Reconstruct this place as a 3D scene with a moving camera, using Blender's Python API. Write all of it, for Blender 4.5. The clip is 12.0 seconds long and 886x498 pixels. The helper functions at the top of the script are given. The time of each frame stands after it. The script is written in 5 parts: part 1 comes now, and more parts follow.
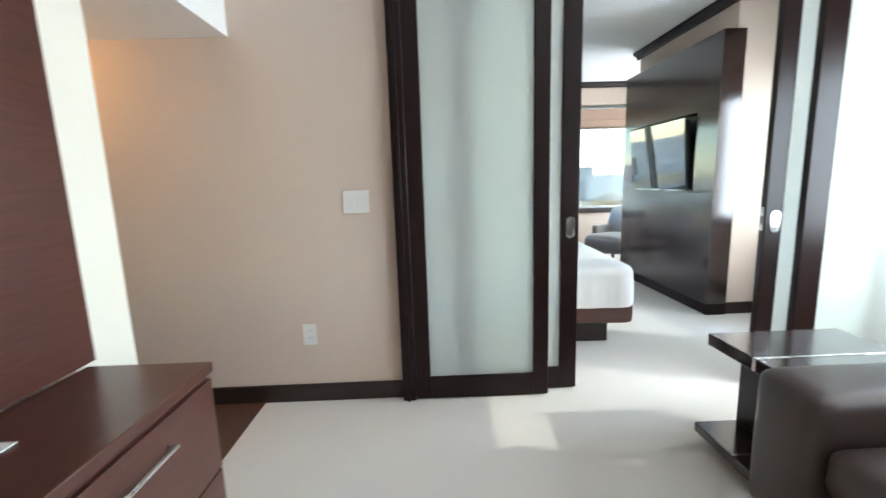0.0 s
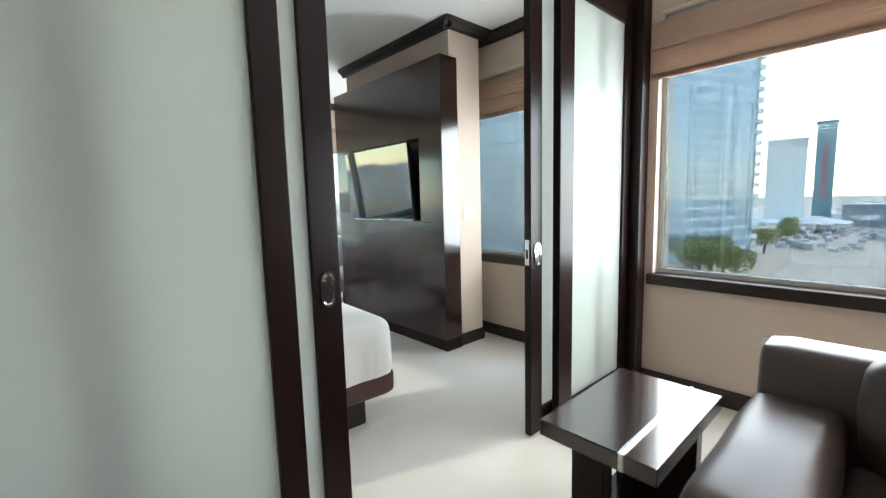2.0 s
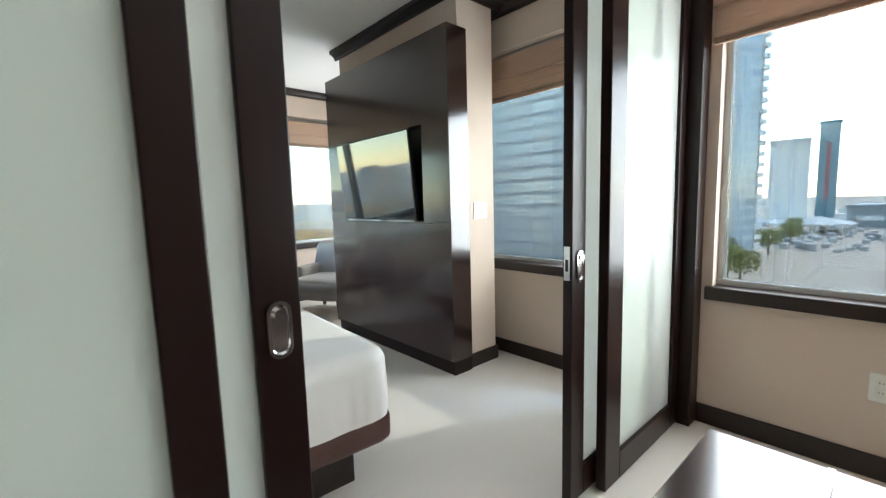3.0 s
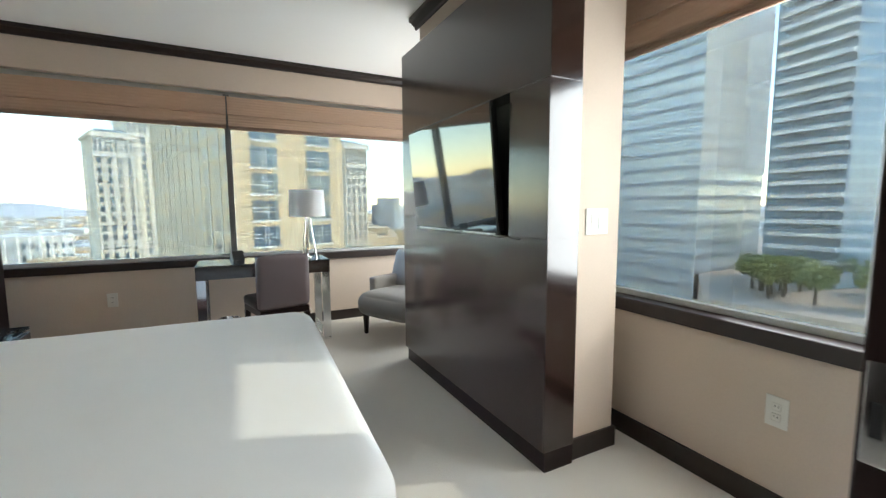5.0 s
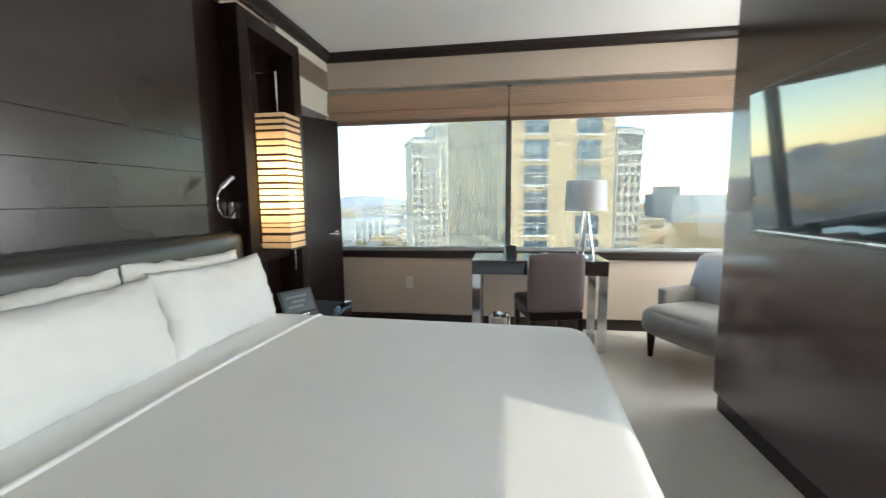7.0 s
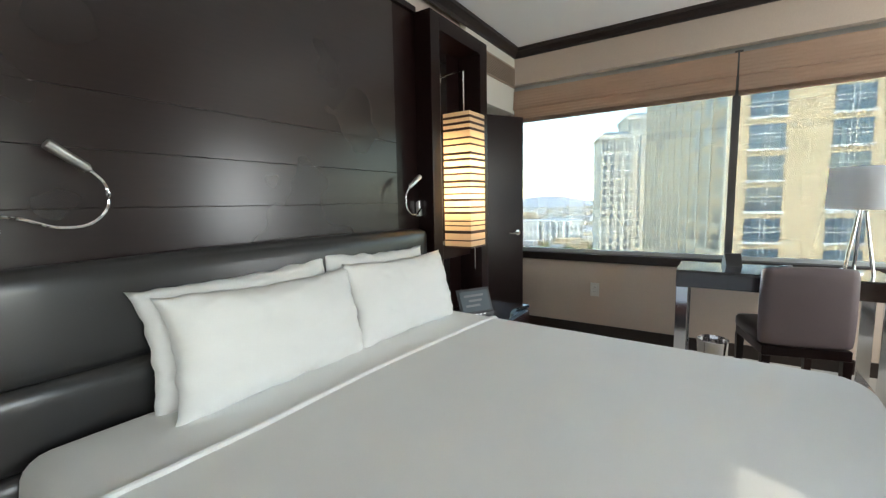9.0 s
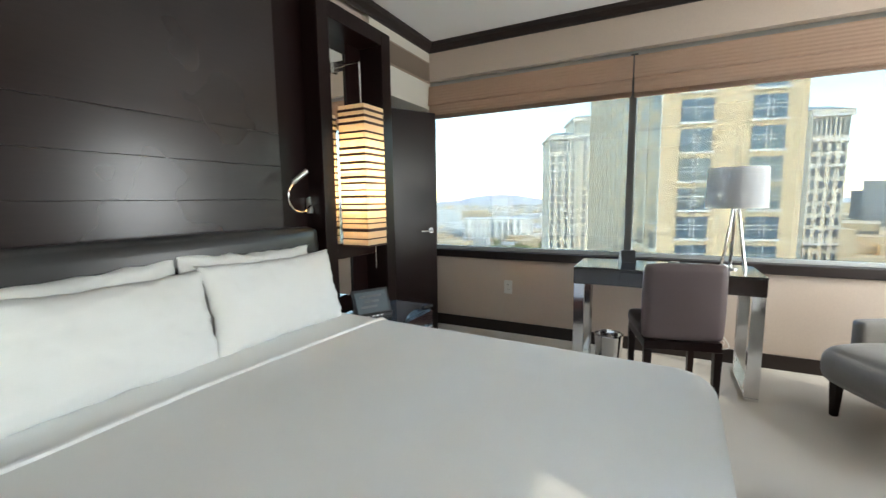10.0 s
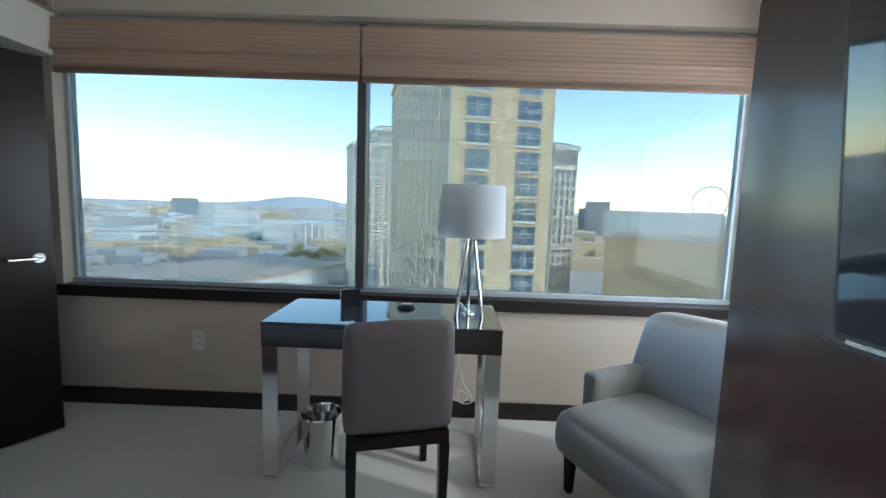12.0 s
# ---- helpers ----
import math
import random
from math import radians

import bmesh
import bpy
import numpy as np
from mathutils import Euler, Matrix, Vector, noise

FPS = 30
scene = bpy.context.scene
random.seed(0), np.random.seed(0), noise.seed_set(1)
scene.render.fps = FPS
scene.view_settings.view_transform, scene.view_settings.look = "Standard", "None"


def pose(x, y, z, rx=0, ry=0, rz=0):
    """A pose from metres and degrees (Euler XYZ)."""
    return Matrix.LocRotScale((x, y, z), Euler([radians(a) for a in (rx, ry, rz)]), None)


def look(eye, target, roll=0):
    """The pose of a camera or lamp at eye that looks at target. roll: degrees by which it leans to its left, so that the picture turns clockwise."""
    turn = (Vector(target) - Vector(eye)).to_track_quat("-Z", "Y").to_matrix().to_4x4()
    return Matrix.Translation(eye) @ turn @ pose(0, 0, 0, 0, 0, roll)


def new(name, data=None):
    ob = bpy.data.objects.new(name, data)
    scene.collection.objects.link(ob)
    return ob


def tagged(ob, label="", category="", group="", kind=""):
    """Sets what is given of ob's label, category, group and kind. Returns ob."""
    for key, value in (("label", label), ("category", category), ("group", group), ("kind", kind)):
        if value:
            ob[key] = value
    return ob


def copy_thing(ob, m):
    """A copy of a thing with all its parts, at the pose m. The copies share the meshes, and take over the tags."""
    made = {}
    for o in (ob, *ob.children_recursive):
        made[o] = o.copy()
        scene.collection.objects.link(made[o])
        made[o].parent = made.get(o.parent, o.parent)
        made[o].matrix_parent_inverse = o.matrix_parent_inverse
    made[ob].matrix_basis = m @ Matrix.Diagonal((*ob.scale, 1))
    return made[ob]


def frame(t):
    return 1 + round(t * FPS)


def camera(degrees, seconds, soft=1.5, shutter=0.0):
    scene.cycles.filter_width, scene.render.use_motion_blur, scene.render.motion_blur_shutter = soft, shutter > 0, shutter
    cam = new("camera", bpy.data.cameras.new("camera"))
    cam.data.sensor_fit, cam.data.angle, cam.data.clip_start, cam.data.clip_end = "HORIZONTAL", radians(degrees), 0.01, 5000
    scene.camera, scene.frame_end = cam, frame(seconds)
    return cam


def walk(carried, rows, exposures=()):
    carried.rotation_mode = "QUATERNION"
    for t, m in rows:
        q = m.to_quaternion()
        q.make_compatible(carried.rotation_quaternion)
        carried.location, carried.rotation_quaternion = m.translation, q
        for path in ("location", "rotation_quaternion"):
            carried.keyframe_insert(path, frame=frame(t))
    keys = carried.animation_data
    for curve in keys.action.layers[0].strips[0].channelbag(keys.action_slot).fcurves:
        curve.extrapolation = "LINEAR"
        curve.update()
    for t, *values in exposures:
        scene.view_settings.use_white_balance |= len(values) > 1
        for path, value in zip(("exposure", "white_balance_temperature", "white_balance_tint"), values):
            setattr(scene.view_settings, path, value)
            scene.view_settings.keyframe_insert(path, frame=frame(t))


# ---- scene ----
cam = camera(93.8, 12.0, soft=1.3, shutter=0.25)
PATH = [
    (0, (1.18, 1.866, 1.245), (1.219, 3.84, 0.926), -1.8),
    (0.5, (1.211, 2.094, 1.246), (1.754, 4.001, 0.981), -2.2),
    (1, (1.193, 2.365, 1.256), (2.147, 4.104, 1.002), -1.6),
    (1.5, (1.237, 2.621, 1.25), (2.434, 4.205, 1.009), -1.3),
    (2, (1.315, 2.89, 1.253), (2.647, 4.365, 1.025), -1.5),
    (2.5, (1.433, 3.122, 1.245), (2.794, 4.572, 1.023), -1.8),
    (3, (1.636, 3.302, 1.227), (2.963, 4.782, 1.005), -1.6),
    (4.8, (2.324, 3.879, 1.245), (3.27, 5.63, 1.043), -0.4),
    (5, (2.335, 3.955, 1.237), (3.235, 5.729, 1.037), -0.3),
    (5.5, (2.326, 4.168, 1.232), (3.057, 6.018, 1.03), -0.2),
    (6, (2.302, 4.296, 1.225), (2.782, 6.227, 1.019), -0.2),
    (6.5, (2.302, 4.384, 1.233), (2.432, 6.368, 1.015), -0.5),
    (7, (2.317, 4.468, 1.263), (2.019, 6.431, 1.026), -0.6),
    (7.5, (2.274, 4.5, 1.246), (1.535, 6.343, 1.009), -0.6),
    (7.7, (2.258, 4.516, 1.244), (1.375, 6.295, 1.009), -1.0),
    (9.3, (2.265, 4.706, 1.24), (1.165, 6.361, 1.021), -1.1),
    (9.5, (2.335, 4.751, 1.256), (1.278, 6.432, 1.022), -0.85),
    (10, (2.534, 4.92, 1.23), (1.626, 6.688, 0.996), -0.75),
    (10.5, (2.624, 5.168, 1.227), (1.936, 7.032, 0.992), -0.1),
    (11, (2.742, 5.437, 1.238), (2.325, 7.38, 1.01), 0.85),
    (11.5, (2.873, 5.725, 1.275), (2.676, 7.704, 1.064), 1.45),
    (12, (2.869, 6.058, 1.3), (2.846, 8.048, 1.097), 1.95),
]
walk(cam, [(t, look(eye, target, roll)) for t, eye, target, roll in PATH],
     exposures=[(0.0, 6.35, 5850, 6), (1.0, 6.05, 6050, 6), (2.0, 5.9, 6200, 6), (3.0, 5.8, 6350, 7), (5.0, 5.85, 6550, 7), (7.0, 5.95, 6600, 8), (10.5, 5.9, 6600, 8), (11.0, 5.8, 6350, 7), (12.0, 5.3, 5650, 4)])

# ---- world, sun, lamps ----
SUN_WAY = Vector((1.86, -0.70, 1.39)).normalized()
world = bpy.data.worlds.new("sky")
scene.world = world
world.use_nodes = True
wt = world.node_tree
sky = wt.nodes.new("ShaderNodeTexSky")
sky.sky_type = "NISHITA"
sky.sun_disc = False
sky.sun_elevation = math.asin(SUN_WAY.z)
sky.sun_rotation = math.atan2(SUN_WAY.x, SUN_WAY.y)
sky.dust_density = 0.15
sky.air_density = 1.0
wt.nodes["Background"].inputs["Strength"].default_value = 0.15
wt.links.new(sky.outputs[0], wt.nodes["Background"].inputs["Color"])
sun = bpy.data.lights.new("sun", "SUN")
sun.energy, sun.angle, sun.color = 0.75, radians(0.8), (1.0, 0.93, 0.84)
new("sun", sun).matrix_world = look(SUN_WAY * 50, (0, 0, 0))

# added lamps stand in for side-window skylight; the tinted panes hold back the sun
def daylight_fill(x, y0, y1, watts):
    lamp = bpy.data.lights.new("daylight_fill", "AREA")
    lamp.shape, lamp.size, lamp.size_y = "RECTANGLE", y1 - y0, 1.17
    lamp.energy, lamp.color = watts, (0.93, 0.97, 1.0)
    new("daylight_fill", lamp).matrix_world = look((x, (y0 + y1) / 2, 1.385), (x - 1.0, (y0 + y1) / 2, 1.385))


daylight_fill(4.265, 4.45, 5.0, 0.38)
daylight_fill(4.725, 7.09, 8.39, 0.75)
daylight_fill(4.165, 0.24, 3.91, 2.1)

hall = bpy.data.lights.new("corridor_downlight", "POINT")
hall.energy, hall.color, hall.shadow_soft_size = 0.055, (1.0, 0.50, 0.14), 0.05
new("corridor_downlight", hall).location = (-0.75, 3.78, 1.93)

# ---- materials ----
def node_mat(name):
    m = bpy.data.materials.new(name)
    m.use_nodes = True
    nt = m.node_tree
    return m, nt, nt.nodes["Principled BSDF"]


def link_noise(nt, scale, detail=4.0, stretch=(1, 1, 1), coords="Object"):
    tc = nt.nodes.new("ShaderNodeTexCoord")
    mp = nt.nodes.new("ShaderNodeMapping")
    mp.inputs["Scale"].default_value = stretch
    nz = nt.nodes.new("ShaderNodeTexNoise")
    nz.inputs["Scale"].default_value = scale
    nz.inputs["Detail"].default_value = detail
    nt.links.new(tc.outputs[coords], mp.inputs[0])
    nt.links.new(mp.outputs[0], nz.inputs["Vector"])
    return nz


def surface(name, base, rough=0.5, metal=0.0, grain=60.0, patch=2.5, vary=0.12, bump=0.1, stretch=(1, 1, 1),
            coat=0.0, sheen=0.0, spec=0.5, rough_vary=0.1, depth=0.002, per_piece=0.0, coat_ior=1.5):
    """Colour, roughness and relief that vary at two scales: fine grain and broad patches."""
    m, nt, p = node_mat(name)
    fine, broad = link_noise(nt, grain, 5, stretch), link_noise(nt, patch, 3)
    mixn = nt.nodes.new("ShaderNodeMath")
    mixn.operation = "MULTIPLY_ADD"
    nt.links.new(fine.outputs["Fac"], mixn.inputs[0])
    mixn.inputs[1].default_value = 0.6
    half = nt.nodes.new("ShaderNodeMath")
    half.operation = "MULTIPLY"
    nt.links.new(broad.outputs["Fac"], half.inputs[0])
    half.inputs[1].default_value = 0.4
    nt.links.new(half.outputs[0], mixn.inputs[2])
    src = mixn.outputs[0]
    if per_piece:
        oi = nt.nodes.new("ShaderNodeObjectInfo")
        pp = nt.nodes.new("ShaderNodeMath")
        pp.operation = "MULTIPLY_ADD"
        nt.links.new(oi.outputs["Random"], pp.inputs[0])
        pp.inputs[1].default_value = per_piece
        nt.links.new(src, pp.inputs[2])
        src = pp.outputs[0]
    ramp = nt.nodes.new("ShaderNodeMapRange")
    ramp.inputs["From Min"].default_value, ramp.inputs["From Max"].default_value = 0.3, 0.7
    ramp.inputs["To Min"].default_value, ramp.inputs["To Max"].default_value = 1 - vary, 1 + vary
    nt.links.new(src, ramp.inputs["Value"])
    mul = nt.nodes.new("ShaderNodeVectorMath")
    mul.operation = "SCALE"
    mul.inputs[0].default_value = base
    nt.links.new(ramp.outputs[0], mul.inputs["Scale"])
    nt.links.new(mul.outputs[0], p.inputs["Base Color"])
    rr = nt.nodes.new("ShaderNodeMapRange")
    rr.inputs["To Min"].default_value = max(0.02, rough - rough_vary)
    rr.inputs["To Max"].default_value = min(1, rough + rough_vary)
    nt.links.new(broad.outputs["Fac"], rr.inputs["Value"])
    nt.links.new(rr.outputs[0], p.inputs["Roughness"])
    p.inputs["Metallic"].default_value = metal
    p.inputs["Specular IOR Level"].default_value = spec
    p.inputs["Coat Weight"].default_value = coat
    p.inputs["Coat IOR"].default_value = coat_ior
    p.inputs["Coat Roughness"].default_value = max(0.03, rough * 0.8)
    p.inputs["Sheen Weight"].default_value = sheen
    if bump:
        bp = nt.nodes.new("ShaderNodeBump")
        bp.inputs["Strength"].default_value = bump
        bp.inputs["Distance"].default_value = depth
        nt.links.new(fine.outputs["Fac"], bp.inputs["Height"])
        nt.links.new(bp.outputs[0], p.inputs["Normal"])
    return m


def clear_glass(name, tint, gloss=0.04, rough=0.0):
    """A thin pane: tinted see-through with a mirror share that grows at a slant."""
    m, nt, p = node_mat(name)
    nt.nodes.remove(p)
    tr = nt.nodes.new("ShaderNodeBsdfTransparent")
    tr.inputs["Color"].default_value = (*tint, 1)
    gl = nt.nodes.new("ShaderNodeBsdfGlossy")
    gl.inputs["Roughness"].default_value = rough
    fr = nt.nodes.new("ShaderNodeFresnel")
    fr.inputs["IOR"].default_value = 1.35
    mx = nt.nodes.new("ShaderNodeMixShader")
    nt.links.new(fr.outputs[0], mx.inputs[0])
    nt.links.new(tr.outputs[0], mx.inputs[1])
    nt.links.new(gl.outputs[0], mx.inputs[2])
    nt.links.new(mx.outputs[0], nt.nodes["Material Output"].inputs["Surface"])
    return m


def translucent(name, front, back, share, rough=0.4, gloss=0.3, grain=300.0, stretch=(1, 1, 1), bump=0.05):
    """Cloth, paper or frosted glass: part of the light passes through, softened."""
    m, nt, p = node_mat(name)
    p.inputs["Base Color"].default_value = (*front, 1)
    p.inputs["Roughness"].default_value = rough
    p.inputs["Specular IOR Level"].default_value = gloss
    nz = link_noise(nt, grain, 3, stretch)
    bp = nt.nodes.new("ShaderNodeBump")
    bp.inputs["Strength"].default_value, bp.inputs["Distance"].default_value = bump, 0.002
    nt.links.new(nz.outputs["Fac"], bp.inputs["Height"])
    nt.links.new(bp.outputs[0], p.inputs["Normal"])
    tl = nt.nodes.new("ShaderNodeBsdfTranslucent")
    tl.inputs["Color"].default_value = (*back, 1)
    mx = nt.nodes.new("ShaderNodeMixShader")
    mx.inputs[0].default_value = share
    nt.links.new(p.outputs[0], mx.inputs[1])
    nt.links.new(tl.outputs[0], mx.inputs[2])
    nt.links.new(mx.outputs[0], nt.nodes["Material Output"].inputs["Surface"])
    return m


def glowing(name, colour, power):
    m, nt, p = node_mat(name)
    p.inputs["Base Color"].default_value = (*colour, 1)
    p.inputs["Emission Color"].default_value = (*colour, 1)
    p.inputs["Emission Strength"].default_value = power
    return m


WALL = surface("woven_wallcovering", (0.61, 0.505, 0.42), 0.85, grain=220, patch=1.2, vary=0.05, bump=0.25, stretch=(1, 1, 0.35))
CREAM = surface("cream_paint", (0.74, 0.70, 0.60), 0.7, grain=120, vary=0.03, bump=0.08)
CEIL = surface("ceiling_paint", (0.90, 0.89, 0.865), 0.9, grain=160, patch=1.0, vary=0.02, bump=0.12)
WOOD = surface("espresso_wood", (0.011, 0.004, 0.0035), 0.30, grain=14, patch=1.5, vary=0.14, bump=0.03, stretch=(6, 6, 0.5), coat=0.1, spec=0.22, rough_vary=0.04)
WOODH = surface("espresso_wood_level", (0.018, 0.0075, 0.006), 0.17, grain=14, patch=1.5, vary=0.25, bump=0.004, stretch=(6, 0.5, 6), coat=0.7, spec=0.6, coat_ior=1.55, rough_vary=0.02)
HBWOOD = surface("black_brown_lacquer", (0.016, 0.0072, 0.0066), 0.28, grain=14, patch=1.5, vary=0.2, bump=0.004, stretch=(6, 0.5, 6), coat=0.65, spec=0.55, coat_ior=1.55, rough_vary=0.03)
MAHOG = surface("mahogany_veneer", (0.075, 0.026, 0.018), 0.3, grain=14, patch=1.3, vary=0.3, bump=0.05, stretch=(6, 0.6, 6), coat=0.3)
BASE = surface("dark_skirting_paint", (0.020, 0.012, 0.010), 0.4, grain=30, vary=0.2, bump=0.03)
CARPET = surface("cut_pile_carpet", (0.70, 0.655, 0.59), 0.97, grain=420, patch=1.4, vary=0.10, bump=0.8, sheen=0.2, depth=0.004)
CORRFLOOR = surface("dark_plank_floor", (0.09, 0.045, 0.03), 0.35, grain=18, vary=0.25, bump=0.05, stretch=(0.5, 6, 1))
LINEN = surface("white_bed_linen", (0.85, 0.84, 0.815), 0.9, grain=500, patch=5, vary=0.025, bump=0.12)
PILLOW = surface("white_pillow_cotton", (0.86, 0.855, 0.83), 0.9, grain=400, patch=6, vary=0.025, bump=0.12)
HBLEATH = surface("black_padded_leather", (0.012, 0.0115, 0.012), 0.34, grain=260, patch=3, vary=0.2, bump=0.06, spec=0.7, coat=0.6, coat_ior=1.5)
SOFALEA = surface("taupe_leather", (0.062, 0.044, 0.038), 0.40, grain=220, patch=4, vary=0.15, bump=0.2)
CHAIRF = surface("mauve_leather", (0.150, 0.112, 0.112), 0.5, grain=240, patch=4, vary=0.1, bump=0.15)
ARMF = surface("grey_ribbed_fabric", (0.21, 0.20, 0.19), 0.9, grain=350, patch=4, vary=0.1, bump=0.4, stretch=(0.3, 4, 1), sheen=0.3)
CHROME = surface("polished_chrome", (0.82, 0.82, 0.82), 0.1, metal=1.0, grain=80, vary=0.03, bump=0.0, rough_vary=0.05)
STEEL = surface("brushed_steel", (0.70, 0.69, 0.67), 0.28, metal=1.0, grain=60, vary=0.06, bump=0.03, stretch=(1, 1, 12))
BLACK = surface("black_plastic", (0.012, 0.012, 0.013), 0.35, grain=120, vary=0.15, bump=0.05)
BLKGLASS = surface("black_glass", (0.006, 0.007, 0.008), 0.04, grain=20, vary=0.1, bump=0.0, rough_vary=0.02, coat=1.0)
SCREEN = surface("dark_screen_glass", (0.010, 0.011, 0.013), 0.05, grain=20, vary=0.05, bump=0.0, rough_vary=0.02, coat=1.0)
WHITEPL = surface("white_plastic", (0.74, 0.73, 0.69), 0.35, grain=90, vary=0.03, bump=0.02)
MULL = surface("grey_mullion_metal", (0.13, 0.13, 0.13), 0.35, metal=0.6, grain=60, vary=0.08, bump=0.02)
WFRAME = surface("pale_window_frame", (0.42, 0.44, 0.44), 0.4, grain=60, vary=0.06, bump=0.02)
GLASS = clear_glass("window_glass", (0.205, 0.208, 0.196))
SUNGLASS = clear_glass("tinted_sun_glass", (0.195, 0.198, 0.19))
FROST = translucent("frosted_glass", (0.86, 0.89, 0.86), (0.95, 0.98, 0.95), 0.75, rough=0.16, gloss=0.7, grain=900, bump=0.02)
SHADE = translucent("roman_shade_cloth", (0.50, 0.37, 0.285), (0.66, 0.46, 0.34), 0.30, rough=0.9, gloss=0.1, grain=90, stretch=(0.1, 0.1, 3), bump=0.5)
LAMPCLOTH = translucent("white_lamp_cloth", (0.74, 0.75, 0.76), (0.80, 0.81, 0.82), 0.32, rough=0.9, gloss=0.1)
PAPER = translucent("cream_lantern_paper", (0.75, 0.66, 0.52), (0.95, 0.78, 0.55), 0.55, rough=0.8, gloss=0.1)
ORANGE = translucent("orange_lamp_cloth", (0.70, 0.26, 0.02), (0.95, 0.42, 0.03), 0.6, rough=0.8, gloss=0.1)
STRIP = surface("dark_lantern_slat", (0.045, 0.022, 0.014), 0.5, grain=40, vary=0.2, bump=0.05)
SCREEN.node_tree.nodes["Principled BSDF"].inputs["IOR"].default_value = 2.3
BULB = glowing("warm_bulb", (1.0, 0.68, 0.38), 1.35)
MIRROR = surface("mirror_silver", (0.9, 0.91, 0.9), 0.01, metal=1.0, grain=10, vary=0.0, bump=0.0, rough_vary=0.005)


# ---- building helpers ----
def boxed(bm, x0, x1, y0, y1, z0, z1, bevel=0.0, seg=2, taper=0.0):
    """A box between two corners, its edges rounded by bevel; taper narrows the foot."""
    t = taper
    co = [(x0 + t, y0 + t, z0), (x1 - t, y0 + t, z0), (x1 - t, y1 - t, z0), (x0 + t, y1 - t, z0), (x0, y0, z1), (x1, y0, z1), (x1, y1, z1), (x0, y1, z1)]
    vs = [bm.verts.new(c) for c in co]
    fs = [bm.faces.new([vs[i] for i in q]) for q in ((3, 2, 1, 0), (4, 5, 6, 7), (0, 1, 5, 4), (1, 2, 6, 5), (2, 3, 7, 6), (3, 0, 4, 7))]
    if bevel:
        es = list({e for f in fs for e in f.edges})
        bmesh.ops.bevel(bm, geom=es, offset=bevel, segments=seg, profile=0.5, affect="EDGES")
    return bm


def tube(bm, pts, r, sides=10, caps=True, radii=None):
    """A round bar swept along points."""
    pts = [Vector(p) for p in pts]
    rings = []
    up = Vector((0, 0, 1))
    for i, p in enumerate(pts):
        d = (pts[min(i + 1, len(pts) - 1)] - pts[max(i - 1, 0)]).normalized()
        a = d.cross(up)
        if a.length < 1e-3:
            a = d.cross(Vector((1, 0, 0)))
        a.normalize()
        b = d.cross(a)
        rad = radii[i] if radii else r
        rings.append([bm.verts.new(p + rad * (math.cos(2 * math.pi * k / sides) * a + math.sin(2 * math.pi * k / sides) * b)) for k in range(sides)])
    for r0, r1 in zip(rings, rings[1:]):
        for k in range(sides):
            bm.faces.new((r0[k], r0[(k + 1) % sides], r1[(k + 1) % sides], r1[k]))
    if caps:
        bm.faces.new(rings[0][::-1])
        bm.faces.new(rings[-1])
    return bm


def extruded(bm, profile, axis, a0, a1):
    """A closed outline of (u, z) drawn out along x or y."""
    def at(u, z, a):
        return (a, u, z) if axis == "x" else (u, a, z)
    r0 = [bm.verts.new(at(u, z, a0)) for u, z in profile]
    r1 = [bm.verts.new(at(u, z, a1)) for u, z in profile]
    n = len(profile)
    for k in range(n):
        bm.faces.new((r0[k], r0[(k + 1) % n], r1[(k + 1) % n], r1[k]))
    bm.faces.new(r0[::-1])
    bm.faces.new(r1)
    return bm


def linked(name, bm, material, smooth=False):
    bmesh.ops.recalc_face_normals(bm, faces=bm.faces[:])
    me = bpy.data.meshes.new(name)
    bm.to_mesh(me)
    bm.free()
    me.materials.append(material)
    if smooth:
        me.shade_smooth()
        me.set_sharp_from_angle(angle=radians(40))
    return new(name, me)


def part(name, bm, material, parent, label="", smooth=False):
    ob = linked(name, bm, material, smooth)
    ob.parent = parent
    if label:
        ob["label"] = label
    return ob


def thing(name, m, label, category, group=""):
    ob = new(name)
    ob.empty_display_size = 0.1
    ob.matrix_basis = m
    return tagged(ob, label, category, group)


def box_part(name, dims, material, parent, bevel=0.004, label="", seg=2, taper=0.0, smooth=False):
    return part(name, boxed(bmesh.new(), *dims, bevel, seg, taper), material, parent, label, smooth)


def structure(name, dims, material, label, category, bevel=0.0):
    return tagged(linked(name, boxed(bmesh.new(), *dims, bevel), material), label, category, kind="structure")


def child_piece(name, dims, material, parent, bevel=0.0, label=""):
    return part(name, boxed(bmesh.new(), *dims, bevel), material, parent, label)


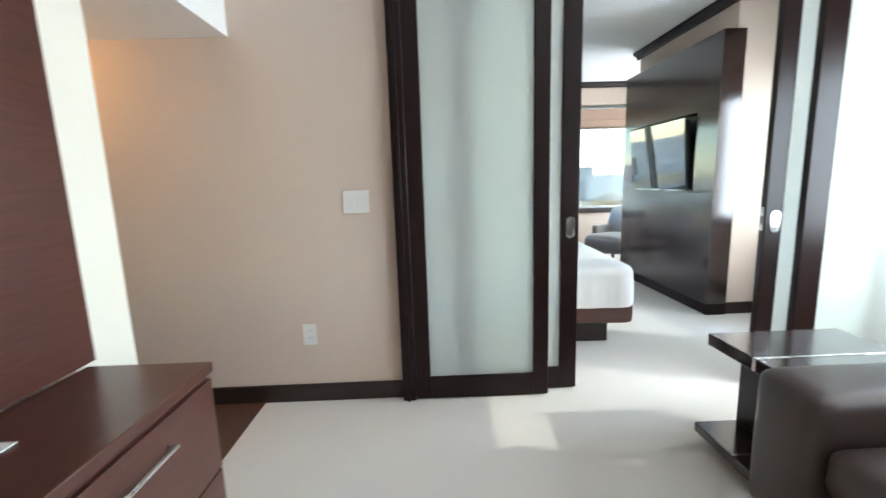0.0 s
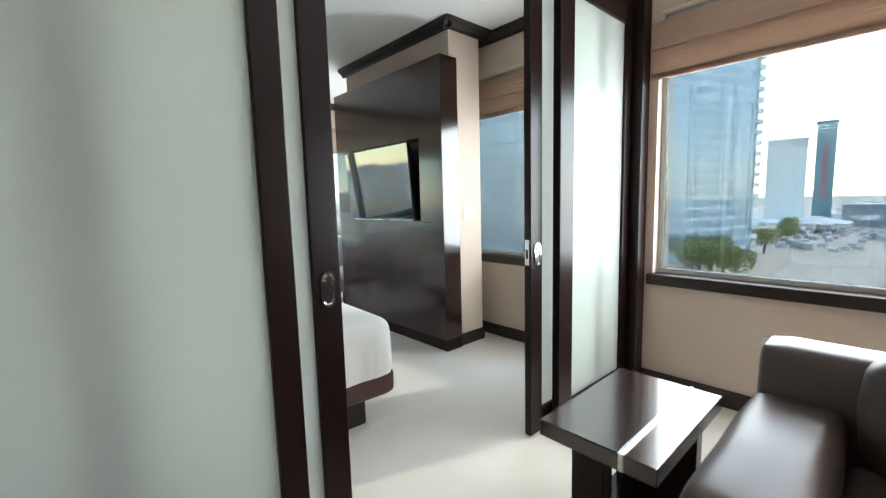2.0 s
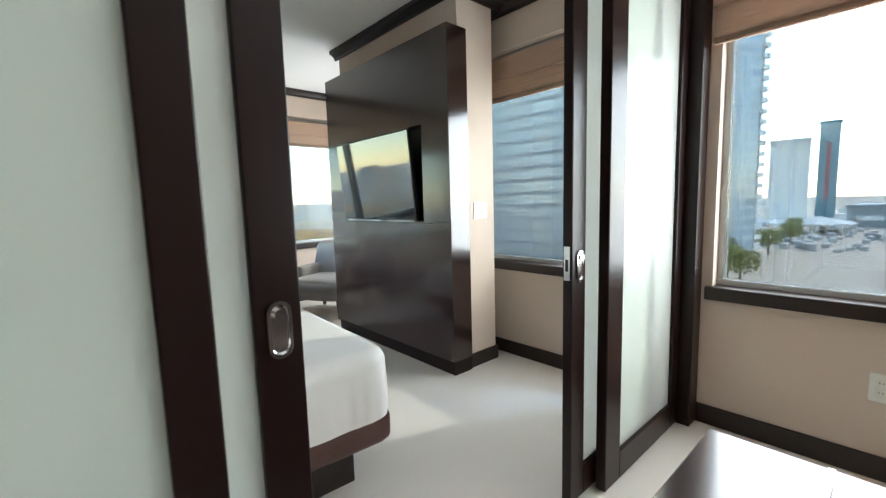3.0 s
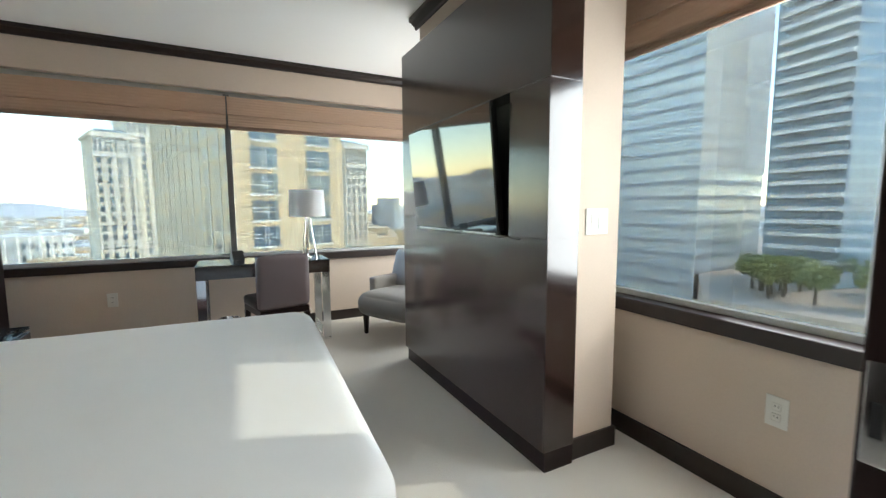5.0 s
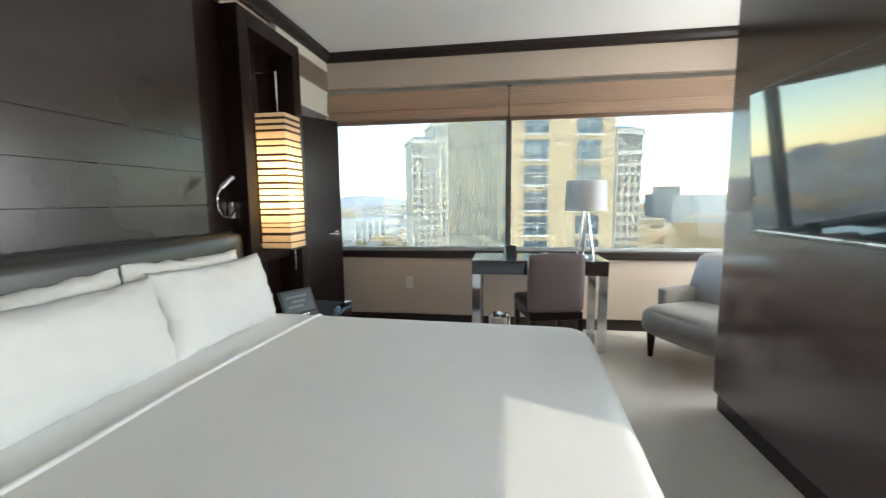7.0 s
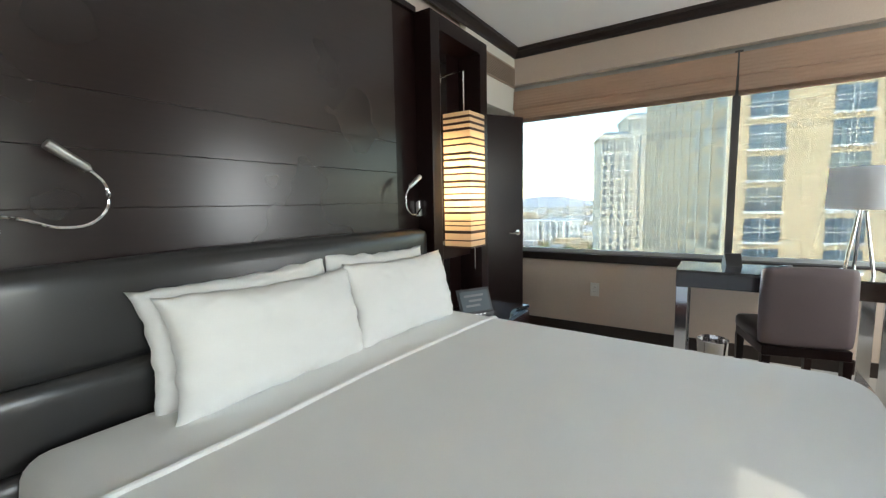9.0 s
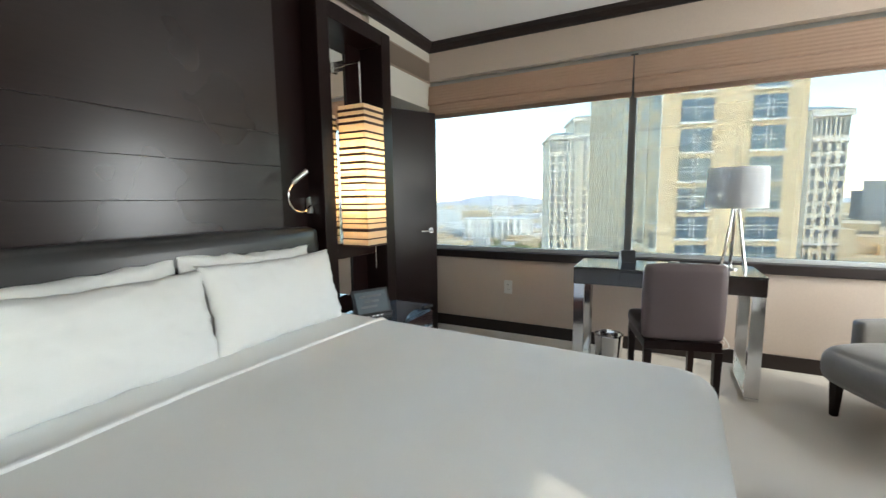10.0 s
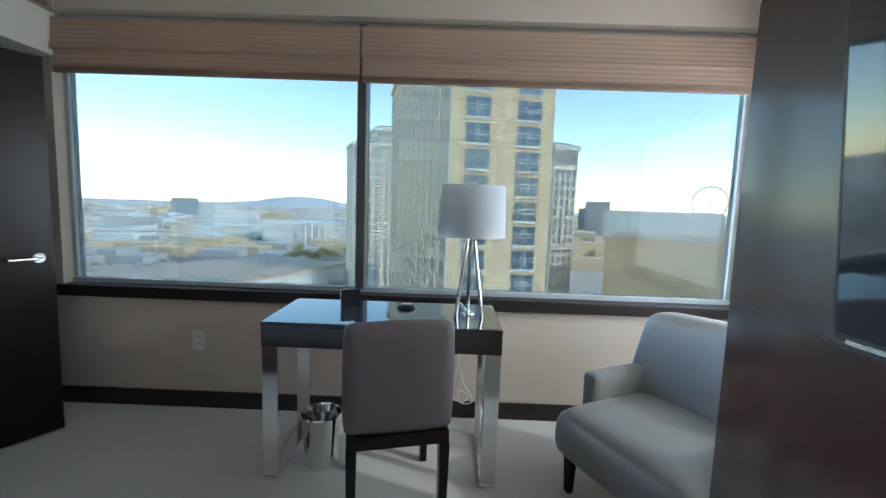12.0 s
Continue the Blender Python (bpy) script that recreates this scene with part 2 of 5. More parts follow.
def soft_block(bm, x0, x1, y0, y1, z0, z1, r=0.04, puff=0.012, n=10, seed=0, wob=0.004):
    """A cushion: a finely divided block with rounded edges, bulging faces and slight unevenness."""
    cx, cy, cz = (x0 + x1) / 2, (y0 + y1) / 2, (z0 + z1) / 2
    hx, hy, hz = (x1 - x0) / 2, (y1 - y0) / 2, (z1 - z0) / 2
    tmp = bmesh.new()
    bmesh.ops.create_cube(tmp, size=2.0)
    bmesh.ops.subdivide_edges(tmp, edges=tmp.edges[:], cuts=n, use_grid_fill=True)
    for v in tmp.verts:
        u = v.co.copy()
        # spread the divisions towards the edges
        u = Vector([math.copysign(1 - (1 - abs(c)) ** 1.6, c) for c in u])
        p = Vector((u.x * hx, u.y * hy, u.z * hz))
        q = Vector([max(-(h - r), min(h - r, c)) for c, h in zip(p, (hx, hy, hz))])
        d = p - q
        if d.length > 1e-6:
            p = q + d.normalized() * r
        bulge = puff * ((1 - u.x ** 2) * (1 - u.y ** 2) if abs(u.z) > 0.99 else (1 - u.x ** 2) * (1 - u.z ** 2) if abs(u.y) > 0.99 else (1 - u.y ** 2) * (1 - u.z ** 2))
        axis = 2 if abs(u.z) > 0.99 else 1 if abs(u.y) > 0.99 else 0
        p[axis] += math.copysign(bulge, u[axis])
        w = noise.noise_vector(Vector((p.x * 5 + seed, p.y * 5, p.z * 5))) * wob
        v.co = Vector((cx, cy, cz)) + p + w
    me = bpy.data.meshes.new("tmp")
    tmp.to_mesh(me)
    tmp.free()
    bm.from_mesh(me)
    bpy.data.meshes.remove(me)
    return bm


def lathe(bm, outline, cx=0.0, cy=0.0, sides=28, close=False):
    """A turned body from (radius, z) pairs."""
    rings = [[bm.verts.new((cx + r * math.cos(2 * math.pi * k / sides), cy + r * math.sin(2 * math.pi * k / sides), z)) for k in range(sides)] for r, z in outline]
    pairs = list(zip(rings, rings[1:])) + ([(rings[-1], rings[0])] if close else [])
    for r0, r1 in pairs:
        for k in range(sides):
            bm.faces.new((r0[k], r0[(k + 1) % sides], r1[(k + 1) % sides], r1[k]))
    return bm


# ---- the setting ----
CZ = 2.685         # ceiling
FAR = 8.53         # far window wall, inner face
EAST = 4.20        # bedroom side window wall, inner face
BAY = 4.66         # side wall of the bay behind the television pier
PIERX, PIERY = 4.04, 5.395   # pier with the television: window side and near face
EASTL = 4.10       # living room side window wall, inner face
DIV = 4.158        # living face of the dividing wall
SILL, HEAD = 0.755, 2.36

floor = structure("floor", (-0.6, 4.95, -1.6, 8.75, -0.12, 0.0), CARPET, "pale greige cut-pile carpet over the whole suite", "floor")
structure("floor_corridor", (-2.4, 0.16, 3.30, 4.158, -0.1, 0.004), CORRFLOOR, "dark wooden floor of the entrance corridor", "floor")
structure("ceiling", (-0.6, 4.95, 4.158, 8.75, CZ, CZ + 0.15), CEIL, "smooth off-white bedroom ceiling", "ceiling")
structure("ceiling_living", (-2.4, 4.75, -1.6, 4.158, CZ, CZ + 0.15), CEIL, "smooth off-white living room ceiling", "ceiling")

# far wall: below, above and beside the window band
structure("wall_north", (-0.6, 4.82, FAR, FAR + 0.16, 0.0, SILL - 0.07), WALL, "beige woven wallcovering below the window band", "wall")
structure("wall_north_top", (0.1, 4.82, FAR, FAR + 0.16, HEAD, CZ), WALL, "beige woven wallcovering above the window band", "wall")
structure("wall_north_side", (-0.6, 0.525, FAR, FAR + 0.16, SILL - 0.07, CZ), WALL, "beige wall beside the window band", "wall")
structure("wall_north_corner", (4.62, 4.82, FAR, FAR + 0.16, SILL - 0.07, HEAD), WALL, "beige corner pier of the window band", "wall")
# bedroom side wall
structure("wall_east", (EAST, EAST + 0.16, 4.30, 6.84, 0.0, SILL - 0.07), WALL, "beige woven wallcovering below the side window", "wall")
structure("wall_east_top", (EAST, EAST + 0.16, 4.30, 6.84, HEAD, CZ), WALL, "beige wall above the side windows", "wall")
structure("wall_bay", (BAY, BAY + 0.16, 6.84, FAR, 0.0, SILL - 0.07), WALL, "beige wallcovering below the bay window", "wall")
structure("wall_bay_top", (BAY, BAY + 0.16, 6.84, FAR, HEAD, CZ), WALL, "beige wall above the bay window", "wall")
structure("wall_bay_end", (BAY, BAY + 0.16, 6.84, 7.06, SILL - 0.07, HEAD), WALL, "beige wall beside the bay window", "wall")
structure("wall_east_end", (EAST, EAST + 0.16, 4.30, 4.42, SILL - 0.07, HEAD), WALL, "narrow wall beside the side window", "wall")
structure("wall_bay_corner", (BAY, BAY + 0.16, 8.42, FAR, SILL - 0.07, HEAD), WALL, "narrow corner wall beside the side window", "wall")
structure("wall_east_far", (EAST, EAST + 0.16, 5.90, 6.84, SILL - 0.07, HEAD), WALL, "beige wall beside the side window", "wall")
structure("wall_bay_return", (PIERX, BAY, 6.8405, 7.0, 0.0, CZ), WALL, "beige return wall between the side windows", "wall")
# living room side wall
structure("wall_east_living", (EASTL, EASTL + 0.26, -1.6, 4.05, 0.0, SILL - 0.07), WALL, "beige wallcovering below the living room window", "wall")
structure("wall_east_living_top", (EASTL, EASTL + 0.26, -1.6, 4.05, HEAD, CZ), WALL, "beige wall above the living room window", "wall")
structure("wall_east_living_end", (EASTL, EASTL + 0.26, 3.95, 4.05, SILL - 0.07, HEAD), WALL, "narrow wall beside the living room window", "wall")
structure("wall_east_living_south", (EASTL, EASTL + 0.26, -1.6, 0.2, SILL - 0.07, HEAD), WALL, "beige wall beside the living room window", "wall")
# dividing wall
structure("wall_divider", (-2.4, 0.985, DIV, DIV + 0.14, 0.0, CZ), WALL, "taupe woven wallcovering on the dividing wall", "wall")
structure("wall_divider_top", (0.985, 4.36, DIV, DIV + 0.14, 2.40, CZ), WALL, "beige wall over the sliding doors", "wall")
# bedroom left wall and the recess with the inner door
structure("wall_west", (0.38, 0.50, 4.30, 7.60, 0.0, CZ), WALL, "bedroom wall behind the headboard panel", "wall")
structure("wall_west_recess", (-0.6, -0.5, 4.30, FAR, 0.0, CZ), CREAM, "plain wall in the inner doorway", "wall")
structure("soffit_recess", (-0.5, 0.56, 7.60, FAR, 2.09, CZ), CREAM, "cream air-conditioning soffit over the inner door", "soffit", 0.003)
# living room left, behind and corridor
structure("wall_west_living", (-0.05, 0.07, -1.6, 3.335, 0.0, CZ), CREAM, "cream wall behind the living room panel", "wall")
structure("wall_south", (-2.4, 4.36, -1.75, -1.6, 0.0, CZ), WALL, "beige back wall of the living room", "wall")
structure("wall_corridor", (-2.4, -0.05, 3.20, 3.30, 0.0, CZ), CREAM, "cream wall of the entrance corridor", "wall")
structure("wall_corridor_end", (-2.5, -2.4, 3.20, DIV + 0.14, 0.0, CZ), CREAM, "cream end wall of the entrance corridor", "wall")
structure("soffit_corridor", (-2.4, 0.16, 3.30, DIV, 2.01, CZ), CEIL, "white dropped ceiling over the corridor", "soffit", 0.003)
# window pier with the television
structure("pier", (3.747, PIERX, PIERY, 7.0, 0.0, CZ), WALL, "cream-beige pier beside the television panel", "pier")
structure("pier_top", (3.69, 3.747, PIERY, 7.0, 2.39, CZ), WALL, "beige pier above the television panel", "pier")


def skirting(name, dims):
    return structure(name, dims, BASE, "dark brown painted skirting board", "skirting board", 0.004)


SK = 0.105
skirting("baseboard", (0.30, BAY, FAR - 0.016, FAR, 0.0, SK))
skirting("baseboard_east", (EAST - 0.016, EAST, 4.35, 6.83, 0.0, SK))
skirting("baseboard_east_far", (BAY - 0.016, BAY, 7.0, FAR - 0.016, 0.0, SK))
skirting("baseboard_pier", (3.753, PIERX + 0.016, PIERY - 0.016, PIERY, 0.0, SK))
skirting("baseboard_pier_side", (PIERX, PIERX + 0.016, PIERY + 0.0005, 6.83, 0.0, SK))
skirting("baseboard_living", (EASTL - 0.016, EASTL, -1.6, 4.03, 0.0, SK))
skirting("baseboard_divider", (-2.4, 0.966, DIV - 0.016, DIV, 0.0, SK))


def crown(name, axis, wall, sign, a0, a1):
    """Dark stepped cornice; sign gives the side of the room."""
    s = sign
    prof = [(wall, CZ), (wall, CZ - 0.08), (wall + s * 0.014, CZ - 0.08), (wall + s * 0.018, CZ - 0.06), (wall + s * 0.05, CZ - 0.035), (wall + s * 0.066, CZ - 0.03), (wall + s * 0.066, CZ)]
    ob = linked(name, extruded(bmesh.new(), prof, axis, a0, a1), BASE)
    return tagged(ob, "dark brown wooden crown moulding along the ceiling", "crown moulding", kind="structure")


crown("crown_north", "x", FAR, -1, 0.56, BAY)
crown("crown_east", "y", EAST, -1, 4.30, 6.83)
crown("crown_bay", "y", BAY, -1, 7.0, FAR)
crown("crown_pier_end", "x", PIERY, -1, 3.63, EAST - 0.064)
crown("crown_pier", "y", 3.69, -1, PIERY - 0.064, 7.06)
crown("crown_west", "y", 0.56, 1, 4.30, FAR)
crown("crown_living", "y", EASTL, -1, -1.6, 4.05)

# ---- windows ----

def window(name, axis, wall, out, a0, a1, splits, label, glass, tinted):
    """A band window: dark sill, grey frame, panes and mullions. out: which way is outside."""
    w = tagged(new(name), label, "window", kind="structure")

    def bx(n, u0, u1, d0, d1, z0, z1, m, bev=0.003):
        lo, hi = sorted((wall + out * d0, wall + out * d1))
        return child_piece(n, (u0, u1, lo, hi, z0, z1) if axis == "x" else (lo, hi, u0, u1, z0, z1), m, w, bev)

    bx("window_sill", a0 - 0.03, a1 + 0.03, -0.03, 0.165, SILL - 0.07, SILL, BASE, 0.006)
    bx("window_frame", a0, a1, 0.06, 0.115, SILL, SILL + 0.03, WFRAME)
    bx("window_frame", a0, a1, 0.075, 0.115, HEAD - 0.04, HEAD, WFRAME)
    edges = [a0, *splits, a1]
    for i, e in enumerate(edges):
        inner = 0 < i < len(edges) - 1
        half = 0.026 if inner else 0.014
        c = e + (0.014 if i == 0 else -0.014 if i == len(edges) - 1 else 0)
        bx("mullion", c - half, c + half, 0.0 if inner else 0.07, 0.13, SILL + 0.0305, HEAD - 0.0405, MULL if inner else WFRAME)
    for e0, e1 in zip(edges, edges[1:]):
        p = bx("pane", e0 + 0.005, e1 - 0.005, 0.088, 0.096, SILL + 0.01, HEAD - 0.01, glass, 0.0)
        p.visible_shadow = tinted
    return w


window("window_1", "x", FAR, 1, 0.525, 4.62, [2.34], "wide bedroom window with a dark sill and grey mullion", GLASS, False)
window("window_2", "y", EAST, 1, 4.42, 5.90, [], "bedroom side window beside the pier, dark sill", SUNGLASS, True)
window("window_3", "y", BAY, 1, 7.06, 8.42, [], "bedroom corner side window with a dark sill", SUNGLASS, True)
window("window_4", "y", EASTL, 1, 0.2, 3.95, [1.6], "wide living room window with a dark sill", SUNGLASS, True)


def roman_shade(name, axis, wall, side, a0, a1, top, fold, bottom, label):
    """A raised roman shade of finely ribbed cloth: an upper drop, a lower fold and gathered pleats at the hem."""
    t = thing(name, pose(0, 0, 0), label, "roman shade", "roman shades at the windows")

    def ribbed(z1, z0, out, tip, e):
        # front of cloth with shallow ribs, swelling slightly towards its lower lip
        n = max(6, int((z1 - z0) / 0.0125))
        front = []
        for k in range(n + 1):
            f = k / n
            z = z1 + (z0 - z1) * f
            o = out + (tip - out) * f ** 2.2
            front.append((wall + side * (o + (0.0022 if k % 2 else 0.0)), z))
        prof = front + [(wall + side * (tip - 0.012), z0 - 0.004), (wall + side * (out - 0.014), z0 + 0.02), (wall + side * (out - 0.014), z1)]
        bm = bmesh.new()
        steps = 24
        rings = []
        for q in range(steps + 1):
            a = a0 + e + (a1 - a0 - 2 * e) * q / steps
            w = 0.0035 * noise.noise(Vector((a * 1.7, z0 * 9.0, wall)))
            rings.append([bm.verts.new((a, u, z + w * (z1 - z) / (z1 - z0)) if axis == "x" else (u, a, z + w * (z1 - z) / (z1 - z0))) for u, z in prof])
        for r0, r1 in zip(rings, rings[1:]):
            for k in range(len(prof)):
                bm.faces.new((r0[k], r0[(k + 1) % len(prof)], r1[(k + 1) % len(prof)], r1[k]))
        bm.faces.new(rings[0][::-1])
        bm.faces.new(rings[-1])
        return bm

    part("upper_drop", ribbed(top, fold, 0.030, 0.052, 0.0), SHADE, t)
    part("lower_fold", ribbed(fold + 0.014, bottom + 0.034, 0.026, 0.040, 0.003), SHADE, t)
    for j in range(4):
        z = bottom + 0.006 + 0.0085 * j
        part("pleat", ribbed(z + 0.007, z, 0.034 + 0.005 * (j % 2), 0.046 + 0.004 * (j % 2), 0.005 + 0.004 * (j % 2)), SHADE, t)
    part("hem_bar", extruded(bmesh.new(), [(wall + side * 0.030, bottom), (wall + side * 0.030, bottom + 0.005), (wall + side * 0.044, bottom + 0.005), (wall + side * 0.044, bottom)], axis, a0 + 0.01, a1 - 0.01), SHADE, t)
    return t


roman_shade("roman_shade", "x", FAR, -1, 0.565, 2.333, 2.295, 2.122, 1.992, "tan ribbed roman shade raised above the wide window")
roman_shade("roman_shade", "x", FAR, -1, 2.345, BAY - 0.06, 2.295, 2.125, 1.985, "tan ribbed roman shade raised above the desk")
roman_shade("roman_shade", "y", EAST, -1, 4.36, 5.88, 2.295, 2.13, 1.975, "tan ribbed roman shade raised above the side window")
roman_shade("roman_shade", "y", BAY, -1, 7.03, FAR - 0.06, 2.295, 2.125, 1.985, "tan ribbed roman shade raised above the corner window")
roman_shade("roman_shade", "y", EASTL, -1, 0.2, 3.985, 2.295, 2.13, 1.955, "tan ribbed roman shade raised above the sofa window")

# ---- sliding screen between the rooms ----
HT = 2.38


def screen_panel(name, x0, x1, y0, y1, stile0, stile1, label, z1=HT):
    t = thing(name, pose(0, 0, 0), label, "glass door", "sliding glass screen")
    box_part("stile", (x0, x0 + stile0, y0, y1, 0.008, z1), WOOD, t, 0.004)
    box_part("stile", (x1 - stile1, x1, y0, y1, 0.008, z1), WOOD, t, 0.004)
    box_part("bottom_rail", (x0 + stile0, x1 - stile1, y0, y1, 0.008, 0.135), WOOD, t, 0.003)
    box_part("top_rail", (x0 + stile0, x1 - stile1, y0, y1, z1 - 0.10, z1), WOOD, t, 0.003)
    yc = (y0 + y1) / 2
    box_part("glass_panel", (x0 + stile0 - 0.004, x1 - stile1 + 0.004, yc - 0.005, yc + 0.005, 0.13, z1 - 0.095), FROST, t, 0.0, "frosted glass")
    return t


def cup_pull(parent, x, y, z, side):
    """An oval recessed chrome pull with a round lock button."""
    bm = bmesh.new()
    n = 28
    def ring(rx, rz, yy):
        out = []
        for k in range(n):
            a = 2 * math.pi * k / n
            out.append(bm.verts.new((x + rx * math.cos(a), yy, z + (rz - rx) * (1 if math.sin(a) > 0 else -1) + rx * math.sin(a))))
        return out
    rings = [ring(0.026, 0.062, y), ring(0.026, 0.062, y + side * 0.006), ring(0.019, 0.054, y + side * 0.006), ring(0.016, 0.050, y + side * 0.001)]
    for r0, r1 in zip(rings, rings[1:]):
        for k in range(n):
            bm.faces.new((r0[k], r0[(k + 1) % n], r1[(k + 1) % n], r1[k]))
    bm.faces.new(rings[-1])
    pull = part("recessed_pull", bm, CHROME, parent, "oval polished chrome pull", True)
    bm = bmesh.new()
    tube(bm, [(x, y + side * 0.002, z + 0.034), (x, y + side * 0.012, z + 0.034)], 0.012, 16)
    part("lock_button", bm, CHROME, pull, "", True)


fixed_l = screen_panel("fixed_screen", 1.045, 1.81, 4.105, 4.152, 0.085, 0.085, "fixed frosted glass screen in a dark wooden frame")
slide_l = screen_panel("sliding_door", 1.30, 1.995, 4.172, 4.214, 0.10, 0.10, "open frosted glass sliding door in dark wood with chrome pull")
cup_pull(slide_l, 1.945, 4.172, 0.97, -1)
fixed_r = screen_panel("fixed_screen", 3.185, 3.985, 4.062, 4.106, 0.13, 0.085, "fixed frosted glass screen beside the side table")
slide_r = screen_panel("sliding_door", 3.02, 3.72, 4.124, 4.164, 0.10, 0.10, "open frosted glass sliding door with a chrome pull and latch")
cup_pull(slide_r, 3.075, 4.124, 0.97, -1)
bm = bmesh.new()
boxed(bm, 3.016, 3.0205, 4.131, 4.157, 0.92, 1.05, 0.001)
latch = part("latch_plate", bm, CHROME, slide_r, "chrome edge latch plate")
part("latch_slot", boxed(bmesh.new(), 3.0150, 3.0165, 4.138, 4.150, 0.955, 1.0), BLACK, latch)

scr = tagged(new("door_1"), "dark wooden frame around the sliding screen", "door frame", kind="structure")
child_piece("jamb", (0.968, 1.043, 4.100, 4.34, 0.0, CZ), WOOD, scr, 0.004)
child_piece("jamb_fillet", (0.995, 1.012, 4.088, 4.0995, 0.0, CZ), WOOD, scr, 0.003)
child_piece("jamb", (3.987, 4.099, 4.0, 4.34, 0.0, CZ), WOOD, scr, 0.004)
child_piece("head_rail", (1.044, 3.986, 4.055, 4.225, HT + 0.003, HT + 0.09), WOOD, scr, 0.004)

# ---- living room ----
def switch_plate(m, rockers, label, category):
    """A wall plate in local coordinates: it lies in the x-z plane, facing -y."""
    t = thing("wall_switch" if category == "switch" else "wall_outlet", m, label, category)
    w = 0.058 if rockers < 2 else 0.062 * rockers * 0.98
    box_part("plate", (-w / 2 - 0.01, w / 2 + 0.01, -0.007, 0.0, -0.062, 0.062), WHITEPL, t, 0.003)
    for k in range(rockers):
        x = (k - (rockers - 1) / 2) * 0.048
        if category == "switch":
            box_part("rocker", (x - 0.017, x + 0.017, -0.011, -0.0072, -0.035, 0.035), WHITEPL, t, 0.002)
        else:
            for z in (-0.021, 0.021):
                s = box_part("socket", (x - 0.016, x + 0.016, -0.009, -0.0072, z - 0.015, z + 0.015), WHITEPL, t, 0.003)
                bm = bmesh.new()
                for dx in (-0.006, 0.006):
                    boxed(bm, x + dx - 0.0012, x + dx + 0.0012, -0.0094, -0.0091, z - 0.003, z + 0.006)
                part("slots", bm, BLACK, s)
    return t


switch_plate(pose(0.758, DIV, 1.152), 2, "square white double light switch on the taupe wall", "switch")
switch_plate(pose(0.447, DIV, 0.405), 1, "white wall outlet low on the taupe wall", "outlet")
switch_plate(pose(3.888, PIERY, 1.165), 2, "cream double light switch on the pier", "switch")
switch_plate(pose(1.351, FAR, 0.429), 1, "white wall outlet below the wide window", "outlet")
switch_plate(pose(EAST, 4.747, 0.434, 0, 0, -90), 1, "white wall outlet below the side window", "outlet")
switch_plate(pose(EASTL, 3.32, 0.402, 0, 0, -90), 1, "white wall outlet beside the sofa", "outlet")


def media_cabinet():
    t = thing("media_cabinet", pose(0.29, 2.0, 0), "low mahogany media cabinet with slim steel handles", "cabinet")
    box_part("body", (-0.17, 0.175, -1.09, 1.085, 0.06, 0.685), MAHOG, t, 0.003)
    box_part("plinth", (-0.15, 0.15, -1.05, 1.05, 0.0, 0.06), BASE, t, 0.0)
    box_part("top", (-0.19, 0.19, -1.10, 1.095, 0.688, 0.72), MAHOG, t, 0.004)
    for y0, y1 in ((-1.08, -0.365), (-0.36, 0.36), (0.365, 1.08)):
        d = box_part("drawer_front", (0.176, 0.190, y0, y1, 0.375, 0.672), MAHOG, t, 0.003)
        d2 = box_part("drawer_front", (0.176, 0.190, y0, y1, 0.07, 0.369), MAHOG, t, 0.003)
        for dd, z in ((d, 0.60), (d2, 0.30)):
            c = (y0 + y1) / 2
            bm = tube(bmesh.new(), [(0.189, c - 0.13, z), (0.215, c - 0.125, z), (0.215, c + 0.125, z), (0.189, c + 0.13, z)], 0.006, 8)
            part("handle", bm, STEEL, dd, "slim brushed steel bar handle", True)
    return t


media_cabinet()
box = tagged(linked("keycard", boxed(bmesh.new(), 0.20, 0.27, 2.62, 2.70, 0.7205, 0.7245, 0.001), WHITEPL), "small white card lying on the media cabinet", "card")
mp = thing("wall_panel", pose(0.085, 1.0, 0), "mahogany veneer panel on the living room wall", "wall panel")
for k in range(3):
    box_part("panel", (-0.013, 0.015, -1.9 + k * 1.345, -0.56 + k * 1.345, 0.725, CZ - 0.004), MAHOG, mp, 0.003)


def flat_tv(m, w, h, label):
    t = thing("television", m, label, "television")
    part("housing", boxed(bmesh.new(), -w / 2 + 0.02, w / 2 - 0.02, 0.012, 0.05, -h / 2 + 0.02, h / 2 - 0.02, 0.008), BLACK, t)
    part("bezel", boxed(bmesh.new(), -w / 2, w / 2, -0.002, 0.014, -h / 2, h / 2, 0.004), BLACK, t)
    part("screen", boxed(bmesh.new(), -w / 2 + 0.011, w / 2 - 0.011, -0.0045, -0.0022, -h / 2 + 0.018, h / 2 - 0.011), SCREEN, t, "dark glossy screen")
    part("bottom_trim", boxed(bmesh.new(), -w / 2 + 0.03, w / 2 - 0.03, -0.006, -0.0022, -h / 2 + 0.002, -h / 2 + 0.010), STEEL, t)
    part("wall_mount", boxed(bmesh.new(), -0.15, 0.15, 0.05, 0.075, -0.12, 0.12, 0.003), BLACK, t)
    return t


flat_tv(pose(0.18, 1.83, 1.32, 0, 0, 90), 1.15, 0.66, "black flat television on the mahogany panel")


